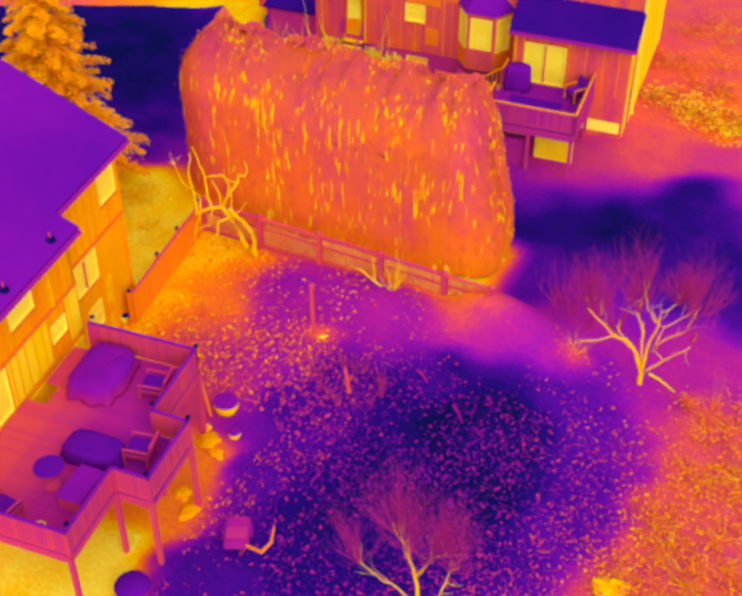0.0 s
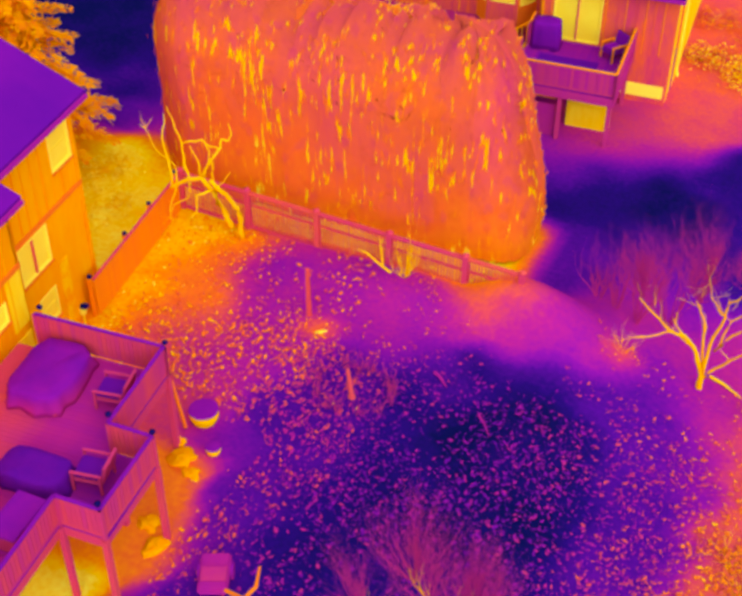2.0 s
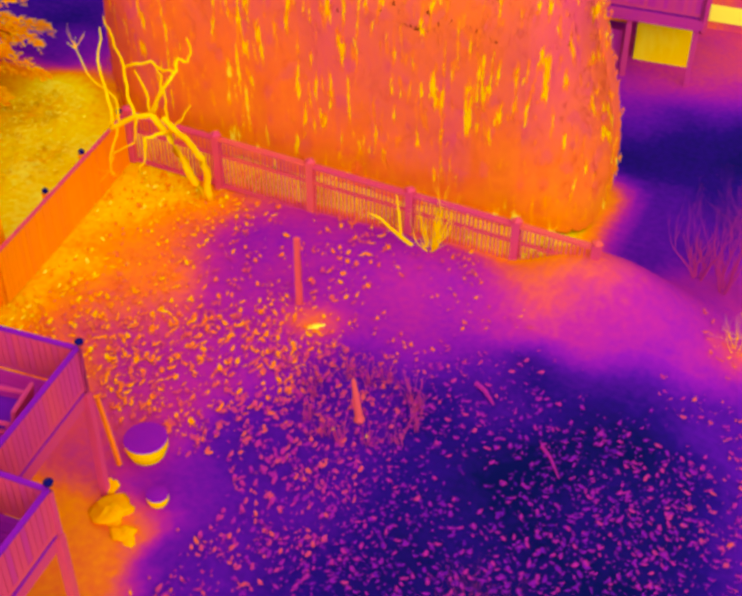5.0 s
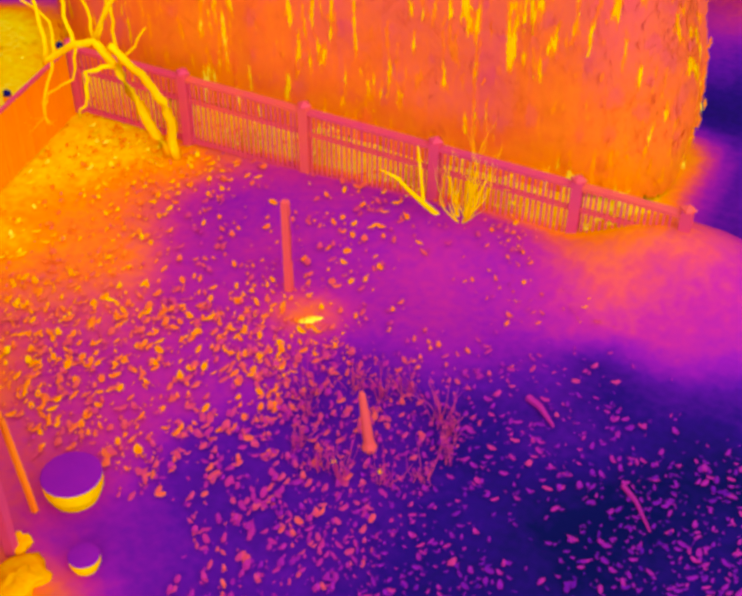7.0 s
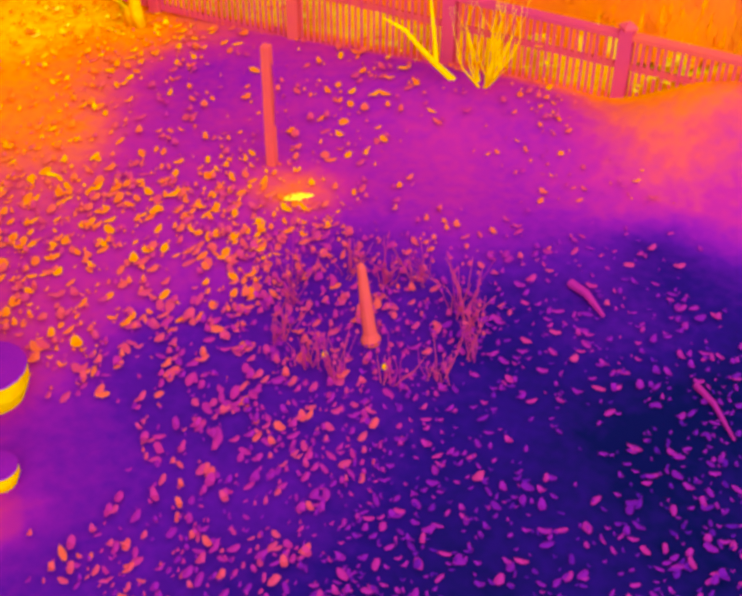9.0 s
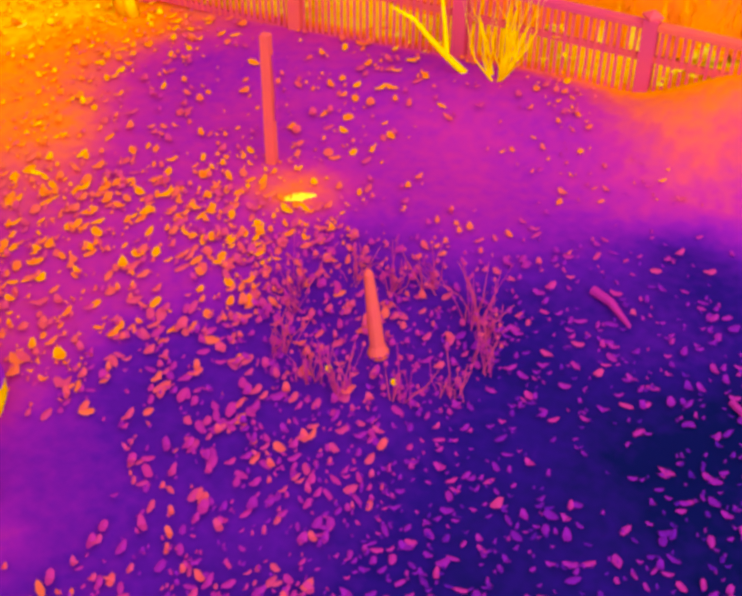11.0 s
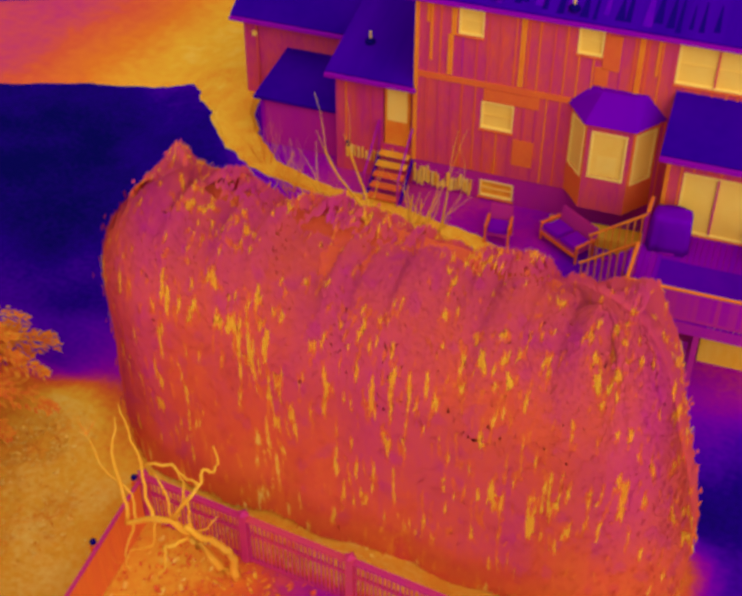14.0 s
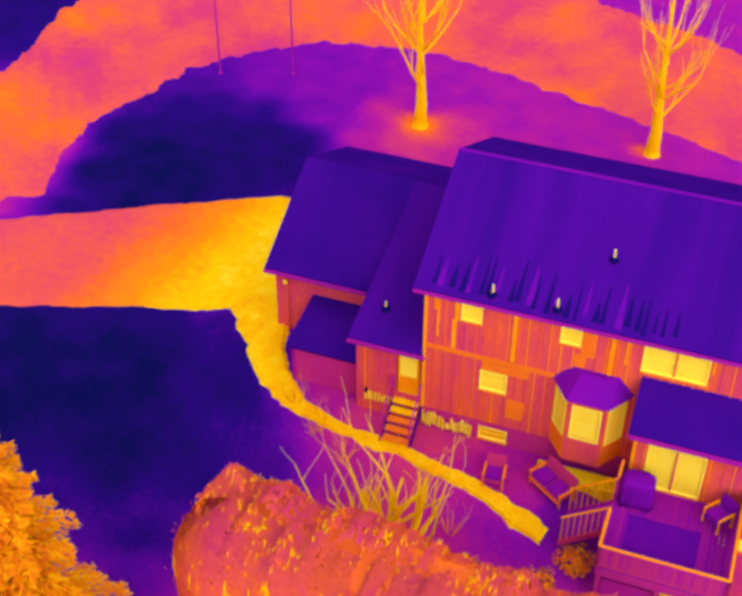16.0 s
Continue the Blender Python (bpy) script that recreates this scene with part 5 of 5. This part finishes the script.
Y = 17.8
limb_tree("small_bare_tree", (-7.75, Y, 0), [
    [(-7.75, Y, -0.05), (-7.8, Y, 0.7), (-7.94, Y, 1.67), (-8.17, Y, 2.68), (-8.57, Y, 3.2)],
    [(-7.94, Y, 1.67), (-7.5, Y, 2.75), (-7.11, Y, 3.1)],
    [(-7.78, Y, 0.5), (-7.3, Y, 1.18), (-7.06, Y, 2.02), (-6.98, Y, 2.55)],
    [(-7.78, Y, 0.3), (-8.4, Y, 0.9), (-9.1, Y, 1.1), (-9.7, Y, 1.4)]],
    [(0.075, 0.022), (0.035, 0.015), (0.045, 0.015), (0.03, 0.012)],
    [((-8.5, Y, 3.1), (-0.2, 0.2, 1), 11), ((-7.2, Y, 3.0), (0.3, 0.1, 1), 10), ((-7.0, Y, 2.5), (0.5, 0, 0.9), 9), ((-9.6, Y, 1.3), (-0.4, 0, 1), 8), ((-8.1, Y, 2.6), (-0.4, 0.4, 0.9), 8), ((-7.5, Y, 2.6), (0.1, -0.4, 0.9), 8)],
    "small bare tree with a haze of cool twigs on the lawn", BARK, TWIG, 23, 0.9, 3, 4, twig_radius=0.0115)


def street_tree(x, y, tall, seed, label):
    rng = random.Random(seed)
    g = land(x, y)
    t = thing("street_tree", Matrix.Translation((x, y, g)), label, "tree", "bare street trees")
    bm = bmesh.new()
    tube(bm, [(0, 0, -0.1), (0, 0, 0.25), (0.02, 0, 1.2), (-0.05, 0, 2.6), (-0.15, 0, 4.6), (-0.2, 0, tall)], [0.42, 0.3, 0.26, 0.2, 0.13, 0.03], 10)
    for k in range(13):
        z = rng.uniform(1.2, tall * 0.65)
        a = k * 2.4 + rng.uniform(-0.3, 0.3)
        twigs(bm, rng, (0, 0, z), (math.cos(a), math.sin(a), 0.9), rng.uniform(1.8, 3.0), 0.09 * (1 - z / tall * 0.6), 2, 0.4, 0.55, 3, 5)
    part("trunk", bm, BARK_TREE, t)


street_tree(-32.15, 60.1, 8.5, 2, "bare street tree with a warm trunk in a ring of soil")
street_tree(-22.1, 63.0, 8.8, 9, "bare street tree with warm spreading limbs")
for x, y, h in ((-42.8, 59.6, 4.0), (-39.7, 61.3, 4.4)):
    o = thing("street_pole", Matrix.Translation((x, y, 0)), "thin cold pole beside the street", "pole", "street poles")
    part("shaft", tube(bmesh.new(), [(0, 0, -0.1), (0, 0, h)], [0.05, 0.035], 8), FASCIA, o)
    part("foot", lathe(bmesh.new(), [(0.12, -0.02), (0.11, 0.05), (0.06, 0.09)], 12), FASCIA, o)


def stem_shrub(x, y, seed, stems, tall, spread, material, label, twig_depth=1, radius=0.025):
    rng = random.Random(seed)
    t = thing("bare_shrub", Matrix.Translation((x, y, land(x, y))), label, "shrub", "bare shrubs")
    bm = bmesh.new()
    for k in range(stems):
        a = rng.uniform(0, 6.3)
        twigs(bm, rng, (0.08 * math.cos(a), 0.08 * math.sin(a), -0.03), (math.cos(a) * spread, math.sin(a) * spread, 1), tall * rng.uniform(0.5, 0.8), radius * rng.uniform(0.7, 1.2), twig_depth, 0.4, 0.3, 2, 5)
    part("branchwork", bm, material, t)


stem_shrub(-22.3, 37.4, 1, 9, 3.8, 0.5, BARK_HOT, "tall bare shrub with warm forked stems", 2, 0.13)
stem_shrub(-21.3, 38.0, 2, 9, 3.4, 0.5, BARK_HOT, "tall bare shrub with warm forked stems", 2, 0.11)
stem_shrub(-14.75, 29.4, 3, 14, 1.35, 0.6, BARK_HOT, "low bare shrub with warm stems at the fence", 2, 0.02)
stem_shrub(-8.1, 30.0, 4, 10, 0.7, 0.6, STEM, "small bare shrub with warm stems", 2, 0.012)
for k, (x, y, h) in enumerate(((-8.2, 31.4, 2.3), (-7.4, 32.0, 2.6), (-9.5, 31.7, 1.3), (-8.9, 31.6, 1.5))):
    stem_shrub(x, y, 60 + k, 12, h, 0.35, TWIG, "thin bare shrub with cool upright stems behind the bank", 3, 0.02)
stem_shrub(-3.4, 30.1, 6, 8, 1.1, 0.6, TWIG_WARM, "small bare shrub with warm stems", 2, 0.012)
for k, (x, y) in enumerate(((-25.9, 40.4), (-24.6, 39.8), (-20.4, 39.2), (-27.2, 41.2))):
    stem_shrub(x, y, 40 + k, 12, 1.3, 0.5, STEM, "thin bare shrub beside the walkway", 2, 0.012)
stem_shrub(-22.3, 37.3, 77, 16, 1.8, 0.7, STEM, "dense bare shrub with thin stems", 2, 0.012)


def spray(verts, faces, p, out, long, wide, rng, along=None):
    """One small leaf spray that faces out: a folded, pointed blade of four triangles."""
    tilt = Vector(along or (0, 0, 1)) + out * rng.uniform(-0.05, 0.3) + Vector((rng.gauss(0, 0.16), rng.gauss(0, 0.16), rng.gauss(0, 0.05)))
    tilt -= out * tilt.dot(out) * 0.85
    if tilt.length < 0.25:
        tilt = out.orthogonal() + out.cross(out.orthogonal()) * rng.uniform(-2, 2)
    tilt.normalize()
    side = tilt.cross(out).normalized()
    n = side.cross(tilt)
    i = len(verts)
    verts += [p - tilt * long * 0.5, p + side * wide * 0.5 - n * wide * 0.15, p + tilt * long * 0.5, p - side * wide * 0.5 - n * wide * 0.15, p + n * wide * 0.12]
    faces += [(i, i + 1, i + 4), (i + 1, i + 2, i + 4), (i + 2, i + 3, i + 4), (i + 3, i, i + 4)]


def hedge_row():
    """A row of evergreens grown into one mass: each tree has its trunk, warm inside and its share of the coat of sprays."""
    rng = random.Random(4)
    a, b, half = Vector((-23.1, 32.47)), Vector((-13.95, 33.1)), 1.95
    way = (b - a).normalized()
    side = Vector((way.y, -way.x))
    long = (b - a).length
    count = 13
    trees, share = [], []
    for k in range(count):
        p = a + way * (long + 2.2) * ((k + 0.5) / count) - way * 1.1
        t = thing("arborvitae", Matrix.Translation((p.x, p.y, land(p.x, p.y))), "tall evergreen grown into a dense warm hedge", "tree", "hedge of tall evergreens")
        tall = 6.7 + rng.uniform(-0.1, 0.1) if k < count - 2 else 5.9 if k < count - 1 else 4.0
        part("trunk", tube(bmesh.new(), [(0, 0, -0.1), (0, 0, tall * 0.5), (0, 0, tall * 0.9)], [0.11, 0.08, 0.02], 8), BARK_HOT, t)
        deep = half - 0.22 if 0 < k < count - 1 else half * 0.62
        bm = bmesh.new()
        rows = []
        for i in range(14):
            z = 0.02 + (tall - 0.2) * i / 13
            f = 1.0 if z < tall - 1.9 else math.sqrt(max(0.02, 1 - ((z - tall + 1.9) / 1.9) ** 2))
            row = []
            for j in range(20):
                c, s = math.cos(2 * math.pi * j / 20), math.sin(2 * math.pi * j / 20)
                q = way * 0.62 * math.copysign(abs(c) ** 0.6, c) + side * deep * f * math.copysign(abs(s) ** 0.6, s)
                row.append(bm.verts.new((q.x, q.y, z)))
            rows.append(row)
        for p0, p1 in zip(rows, rows[1:]):
            for j in range(20):
                bm.faces.new((p0[j], p0[(j + 1) % 20], p1[(j + 1) % 20], p1[j]))
        bm.faces.new(rows[-1])
        part("inner_foliage", bm, HEDGE_CORE, t, "warm inner foliage")
        trees.append((t, p))
        share.append(([], [], [], []))
    around = 2 * long + 2 * math.pi * half
    made = 0
    while made < 210000:
        u = rng.uniform(0, around)
        if u < long:
            foot, out = a + way * u, side
        elif u < long + math.pi * half:
            f = (u - long) / half
            foot, out = b, side * math.cos(f) + way * math.sin(f)
        elif u < 2 * long + math.pi * half:
            if rng.random() < 0.75:
                continue
            foot, out = b - way * (u - long - math.pi * half), -side
        else:
            f = (u - 2 * long - math.pi * half) / half
            foot, out = a, -side * math.cos(f) - way * math.sin(f)
        edge = foot + out * half
        peak = 6.75 + 0.1 * (1 - smooth(-25.2, -22.8, edge.x)) + 0.4 * noise.noise(Vector((edge.x * 1.1, edge.y * 0.5, 1))) + 0.28 * noise.noise(Vector((edge.x * 2.7, edge.y * 2.2, 5)))
        run = (edge - a).dot(way)
        own = abs(((run / 0.82 + 0.3 * noise.noise(Vector((run * 0.4, 0, 2)))) % 1.0) - 0.5) * 2
        peak += 0.2 * (1 - own ** 1.5) - 0.1 + 0.45 * math.exp(-((run + 1.3) / 0.55) ** 2)
        v = rng.random()
        if v < 0.66:
            z, f, up = rng.uniform(0.1, 4.6), 1.0, 0.1
        else:
            w = (v - 0.66) / 0.34 * math.pi / 2
            z, f, up = 4.6 + (peak - 4.6) * math.sin(w), math.cos(w) ** 0.8, 0.1 + 1.2 * math.sin(w)
        if z < 2.5:
            f *= 0.93 + 0.07 * z / 2.5
        lump = 0.22 * noise.noise(Vector((edge.x * 0.95, edge.y * 0.95, z * 0.3))) + 0.05 * noise.noise(Vector((edge.x * 2.4, edge.y * 2.4, z * 0.9))) + rng.uniform(-0.012, 0.012) + max(0.0, rng.gauss(-0.2, 0.1))
        q = foot + out * (half * f + lump)
        q -= way * max(0.0, out.dot(way)) * (1.2 * smooth(1.2, 6.2, z) if foot == b else 0.0)
        if z > 4.6:
            z += lump * 0.8
        thin = noise.noise(Vector((q.x * 11, q.y * 5.5, z * 1.4))) + 0.2 * noise.noise(Vector((q.x * 22, q.y * 22, z * 6)))
        streak = thin + 0.5 * noise.noise(Vector((q.x * 1.1, q.y * 1.1, z * 0.5 + 9)))
        mottle = noise.noise(Vector((q.x * 2.9, q.y * 2.9, z * 2.5 + 4)))
        k = min(range(count), key=lambda i: (trees[i][1] - q).length)
        t, base = trees[k]
        verts, faces, warm, normals = share[k]
        place = Vector((q.x - base.x, q.y - base.y, z - land(base.x, base.y)))
        n = Vector((out.x, out.y, up)).normalized()
        if out.dot(side) < 0:
            n = Vector((side.x * 0.6, side.y * 0.6, 0.8)).normalized()
        hot = streak > 0.44
        stand = n if out.dot(side) < 0 else Vector((out.x, out.y, 0.25 * up)).normalized()
        spray(verts, faces, place, stand, rng.uniform(0.11, 0.24) * (1.5 if hot else 1), rng.uniform(0.045, 0.085) * (0.6 if hot else 1), rng)
        warm += [0.06 * noise.noise(Vector((q.x * 0.8, q.y * 0.8, z * 0.3))) + 0.02 - 0.008 * z - 0.03 * smooth(0.2, 0.55, mottle) + 0.06 * smooth(0.2, 0.42, streak) + 0.15 * smooth(0.46, 0.56, streak) + 0.05 * (1 - smooth(0.4, 1.4, z))] * 5
        normals += [n] * 5
        made += 1
    for (t, base), (verts, faces, warm, normals) in zip(trees, share):
        me = bpy.data.meshes.new("crown")
        me.from_pydata(verts, [], faces)
        at = me.attributes.new("warmth", "FLOAT", "POINT")
        at.data.foreach_set("value", warm)
        me.polygons.foreach_set("use_smooth", [True] * len(faces))
        me.normals_split_custom_set_from_vertices(normals)
        me.materials.append(HEDGE)
        c = new("crown", me)
        c.parent = t


hedge_row()


def conifer(x, y, tall, r, seed):
    rng = random.Random(seed)
    t = thing("conifer", Matrix.Translation((x, y, land(x, y))), "large warm conifer with layered drooping boughs", "tree")
    part("trunk", tube(bmesh.new(), [(0, 0, -0.1), (0, 0, tall * 0.5), (0, 0, tall)], [0.24, 0.15, 0.02], 8), BARK_HOT, t)
    boughs = bmesh.new()
    verts, faces, normals = [], [], []
    z = 0.9
    while z < tall * 0.97:
        k = z / tall
        for i in range(int(8 - 3 * k)):
            a = rng.uniform(0, 2 * math.pi)
            long = r * (1 - k) ** 0.8 * rng.uniform(0.75, 1.1) + 0.15
            way = Vector((math.cos(a), math.sin(a), 0))
            pts = [Vector((0, 0, z)) + way * long * s + Vector((0, 0, 0.22 * long * s - 0.36 * long * s * s)) for s in (0, 0.35, 0.7, 1.0)]
            tube(boughs, pts, [0.04, 0.03, 0.02, 0.008], 4, cap=False)
            side = way.cross(Vector((0, 0, 1)))
            for j in range(int(44 + 60 * long)):
                s = rng.uniform(0.15, 1.02)
                half = 0.36 * long * (1.05 - s) + 0.1
                off = rng.uniform(-half, half)
                p = Vector((0, 0, z)) + way * (long * s - abs(off) * 0.35) + side * off + Vector((0, 0, 0.22 * long * s - 0.36 * long * s * s - abs(off) * 0.15 + rng.gauss(0, 0.05)))
                n = (way * 0.45 + Vector((0, 0, 1))).normalized()
                spray(verts, faces, p, n, rng.uniform(0.12, 0.26), rng.uniform(0.06, 0.11), rng, way + side * (0.8 if off > 0 else -0.8))
                normals += [n] * 5
        z += rng.uniform(0.2, 0.34)
    part("branchwork", boughs, BARK, t)
    me = bpy.data.meshes.new("crown")
    me.from_pydata(verts, [], faces)
    me.materials.append(CONIFER)
    me.polygons.foreach_set("use_smooth", [True] * len(faces))
    me.normals_split_custom_set_from_vertices(normals)
    c = new("crown", me)
    c.parent = t


conifer(-29.4, 29.6, 10.2, 3.45, 3)


def leafy_shrub(x, y, r, h, seed, material, label, count=420, group="leafy shrubs"):
    rng = random.Random(seed)
    t = thing("leafy_shrub", Matrix.Translation((x, y, land(x, y))), label, "shrub", group)
    stems = bmesh.new()
    for k in range(7):
        a = rng.uniform(0, 6.3)
        twigs(stems, rng, (0, 0, -0.03), (0.7 * math.cos(a), 0.7 * math.sin(a), 1), h * 0.6, 0.02, 1, 0.5, 0.2, 3, 4)
    part("branchwork", stems, BARK, t)
    verts, faces, normals = [], [], []
    for k in range(count * 2):
        a, b = rng.uniform(0, 2 * math.pi), math.asin(rng.uniform(-0.1, 1))
        n = 1 + 0.35 * noise.noise(Vector((math.cos(a) * 1.5 + seed, math.sin(a) * 1.5, b * 1.5)))
        d = n * rng.uniform(0.55, 1.05)
        p = Vector((r * d * math.cos(a) * math.cos(b), r * d * math.sin(a) * math.cos(b), max(0.05, h * d * math.sin(b))))
        n = Vector((math.cos(a) * math.cos(b), math.sin(a) * math.cos(b), math.sin(b) + 0.6)).normalized()
        spray(verts, faces, p, n, rng.uniform(0.07, 0.2), rng.uniform(0.05, 0.12), rng)
        normals += [n] * 5
    me = bpy.data.meshes.new("foliage")
    me.from_pydata(verts, [], faces)
    me.materials.append(material)
    me.polygons.foreach_set("use_smooth", [True] * len(faces))
    me.normals_split_custom_set_from_vertices(normals)
    c = new("foliage", me)
    c.parent = t


def ground_cover(x, y, r, seed, material, label, count=260, tall=0.16, group="low bed plants"):
    """A sprawling low plant: many leaves in loose clumps, with bare gaps."""
    rng = random.Random(seed)
    t = thing("ground_cover_plant", Matrix.Translation((x, y, land(x, y))), label, "plant", group)
    stems = bmesh.new()
    for k in range(6):
        a = rng.uniform(0, 6.3)
        twigs(stems, rng, (0, 0, 0.01), (math.cos(a), math.sin(a), 0.25), r * 0.6, 0.012, 1, 0.5, 0.0, 2, 4)
    part("branchwork", stems, BARK, t)
    verts, faces, normals = [], [], []
    while len(normals) < count * 5:
        px, py = rng.gauss(0, r * 0.55), rng.gauss(0, r * 0.55)
        clump = noise.noise(Vector(((x + px) * 2.2, (y + py) * 2.2, 1)))
        if clump < rng.uniform(-0.35, 0.2):
            continue
        h = max(0.0, tall * (0.6 + clump) * rng.uniform(0.2, 1.3))
        p = Vector((px, py, land(x + px, y + py) - land(x, y) + 0.03 + h))
        n = Vector((rng.gauss(0, 0.3), rng.gauss(0, 0.3), 1)).normalized()
        way = Vector((rng.gauss(0, 1), rng.gauss(0, 1), 0)).normalized()
        spray(verts, faces, p, n, rng.uniform(0.07, 0.2), rng.uniform(0.04, 0.11), rng, way)
        normals += [n] * 5
    me = bpy.data.meshes.new("foliage")
    me.from_pydata(verts, [], faces)
    me.materials.append(material)
    me.polygons.foreach_set("use_smooth", [True] * len(faces))
    me.normals_split_custom_set_from_vertices(normals)
    c = new("foliage", me)
    c.parent = t


rng = random.Random(8)
for k in range(7):   # warm thicket between the near house and the hedge
    ground_cover(-24.6 + rng.uniform(-2.4, 1.2), 29.4 + rng.uniform(-2.8, 1.2), rng.uniform(0.7, 1.1), 100 + k, SHRUB, "low hot leafy plant in the thicket by the fence", 120, rng.uniform(0.05, 0.12), "thicket by the fence")
for k in range(40):   # bed on the east side
    ground_cover(-2.4 + rng.uniform(-1.2, 3.0), 19.6 + 0.31 * k + rng.uniform(-0.5, 0.5), rng.uniform(0.6, 1.1), 200 + k, BED, "low sprawling warm plant in the eastern bed", 150, rng.uniform(0.06, 0.18))
for k in range(14):   # bed beside the far house
    ground_cover(-11.2 + 0.42 * k + rng.uniform(-0.4, 0.4), 46.9 - 0.07 * k + rng.uniform(-0.7, 0.7), rng.uniform(0.7, 1.1), 300 + k, SHRUB if k % 2 else BED, "warm low plant beside the far house", 220, rng.uniform(0.2, 0.5), "plants by the far house")
ground_cover(-4.1, 30.0, 0.3, 290, BED, "small hot plant beside the bare tree", 110, 0.4)
for k in range(12):   # rough ground beyond the far house
    ground_cover(-10.2 + rng.uniform(-2.2, 2.6), 51.5 + rng.uniform(-3.5, 4), rng.uniform(0.7, 1.2), 330 + k, BED, "low warm plant on the rough ground behind the house", 150, rng.uniform(0.2, 0.5), "plants behind the far house")
for k, (x, y) in enumerate(((-22.9, 36.9), (-21.5, 37.5), (-22.2, 36.6))):
    ground_cover(x, y, 0.7, 370 + k, SHRUB, "hot low growth at the foot of the bare shrubs", 160, 0.6, "growth under the bare shrubs")
for k in range(6):   # low growth along the foot of the hedge
    ground_cover(-21.2 + 1.7 * k + rng.uniform(-0.3, 0.3), 30.1 + rng.uniform(-0.05, 0.15), 0.35, 400 + k, SHRUB, "warm low growth between fence and hedge", 90, 0.35, "growth along the fence")
for k, (x, y) in enumerate(((-22.9, 37.1), (-21.4, 37.7), (-22.2, 37.4), (-17.3, 38.8), (-16.6, 40.0), (-19.3, 38.2), (-18.4, 37.6), (-17.6, 38.4), (-20.2, 37.9))):
    leafy_shrub(x, y, 0.6, 0.6, 500 + k, SHRUB_DIM, "low shrub below the patio", 240, "shrubs below the patio")


# ---- fallen leaves ----
def fallen_leaves():
    rng = random.Random(12)
    verts, faces, warm = [], [], []
    count = 0
    while count < 15500:
        x, y = rng.uniform(-23, -1.5), rng.uniform(15, 30.4)
        near_u = NEAR_INV @ Vector((x, y, 0))
        if near_u.x < 5.7 and near_u.y < -4.2:
            continue
        base = lawn_warmth(x, y)
        d = noise.noise(Vector((x * 0.35, y * 0.35, 2))) + 0.55 * noise.noise(Vector((x * 1.2, y * 1.2, 5)))
        band = math.exp(-(((x + 15.6) + (y - 24) * 0.2) / 2.6) ** 2)
        bare = 0.35 * smooth(28.3, 29.0, y) * smooth(-13.6, -12.8, x) + 0.42 * smooth(26.3, 27.6, y) * smooth(-19, -17.5, x) + 0.1 * smooth(-19.5, -21, x)
        if rng.random() > 0.42 + 0.55 * d + 0.45 * band - bare - 0.75 * (1 - smooth(-15.6, -14.4, x)) * (1 - smooth(21.8, 23.0, y)) - (0.45 if x < -12.5 and y < 20.5 else 0) + 0.3 * smooth(-11, -8, x):
            continue
        if -18.6 < x < -14.2 and y > 25.6 and rng.random() < 0.6 * smooth(25.6, 26.6, y):
            continue
        count += 1
        a = rng.gauss(1.95, 0.55) if x < -12.8 else rng.uniform(0, 6.3)
        west = 1 - smooth(-16.5, -12.5, x)
        big = rng.random() ** (2.3 - 0.7 * west)
        long = 0.05 + (0.115 + 0.06 * west) * big
        wide = long * rng.uniform(0.35, 0.6)
        z = land(x, y) + 0.015
        ca, sa = math.cos(a), math.sin(a)
        lift = rng.uniform(0.0, 0.03)
        i = len(verts)
        verts.append((x, y, z + lift + 0.012))
        for k in range(8):
            b = 2 * math.pi * k / 8
            rad = 1 + rng.uniform(-0.22, 0.15)
            u, v = 0.5 * long * math.cos(b) * rad, 0.5 * wide * math.sin(b) * rad
            verts.append((x + ca * u - sa * v, y + sa * u + ca * v, z + lift * (1 + 1.2 * abs(math.cos(b)))))
        faces += [(i, i + 1 + k, i + 1 + (k + 1) % 8) for k in range(8)]
        warm += [min(0.86, 0.31 + 0.56 * base + 0.04 * band + 0.1 * (big - 0.4) + 0.05 * smooth(-11, -8, x) + 0.03 * west)] * 9
    me = bpy.data.meshes.new("fallen_leaves")
    me.from_pydata(verts, [], faces)
    at = me.attributes.new("warmth", "FLOAT", "POINT")
    at.data.foreach_set("value", warm)
    me.materials.append(LEAF)
    tagged(new("fallen_leaves", me), "scattered dry curled leaves, warmer than the cold lawn", "leaf litter", kind="stuff")


fallen_leaves()
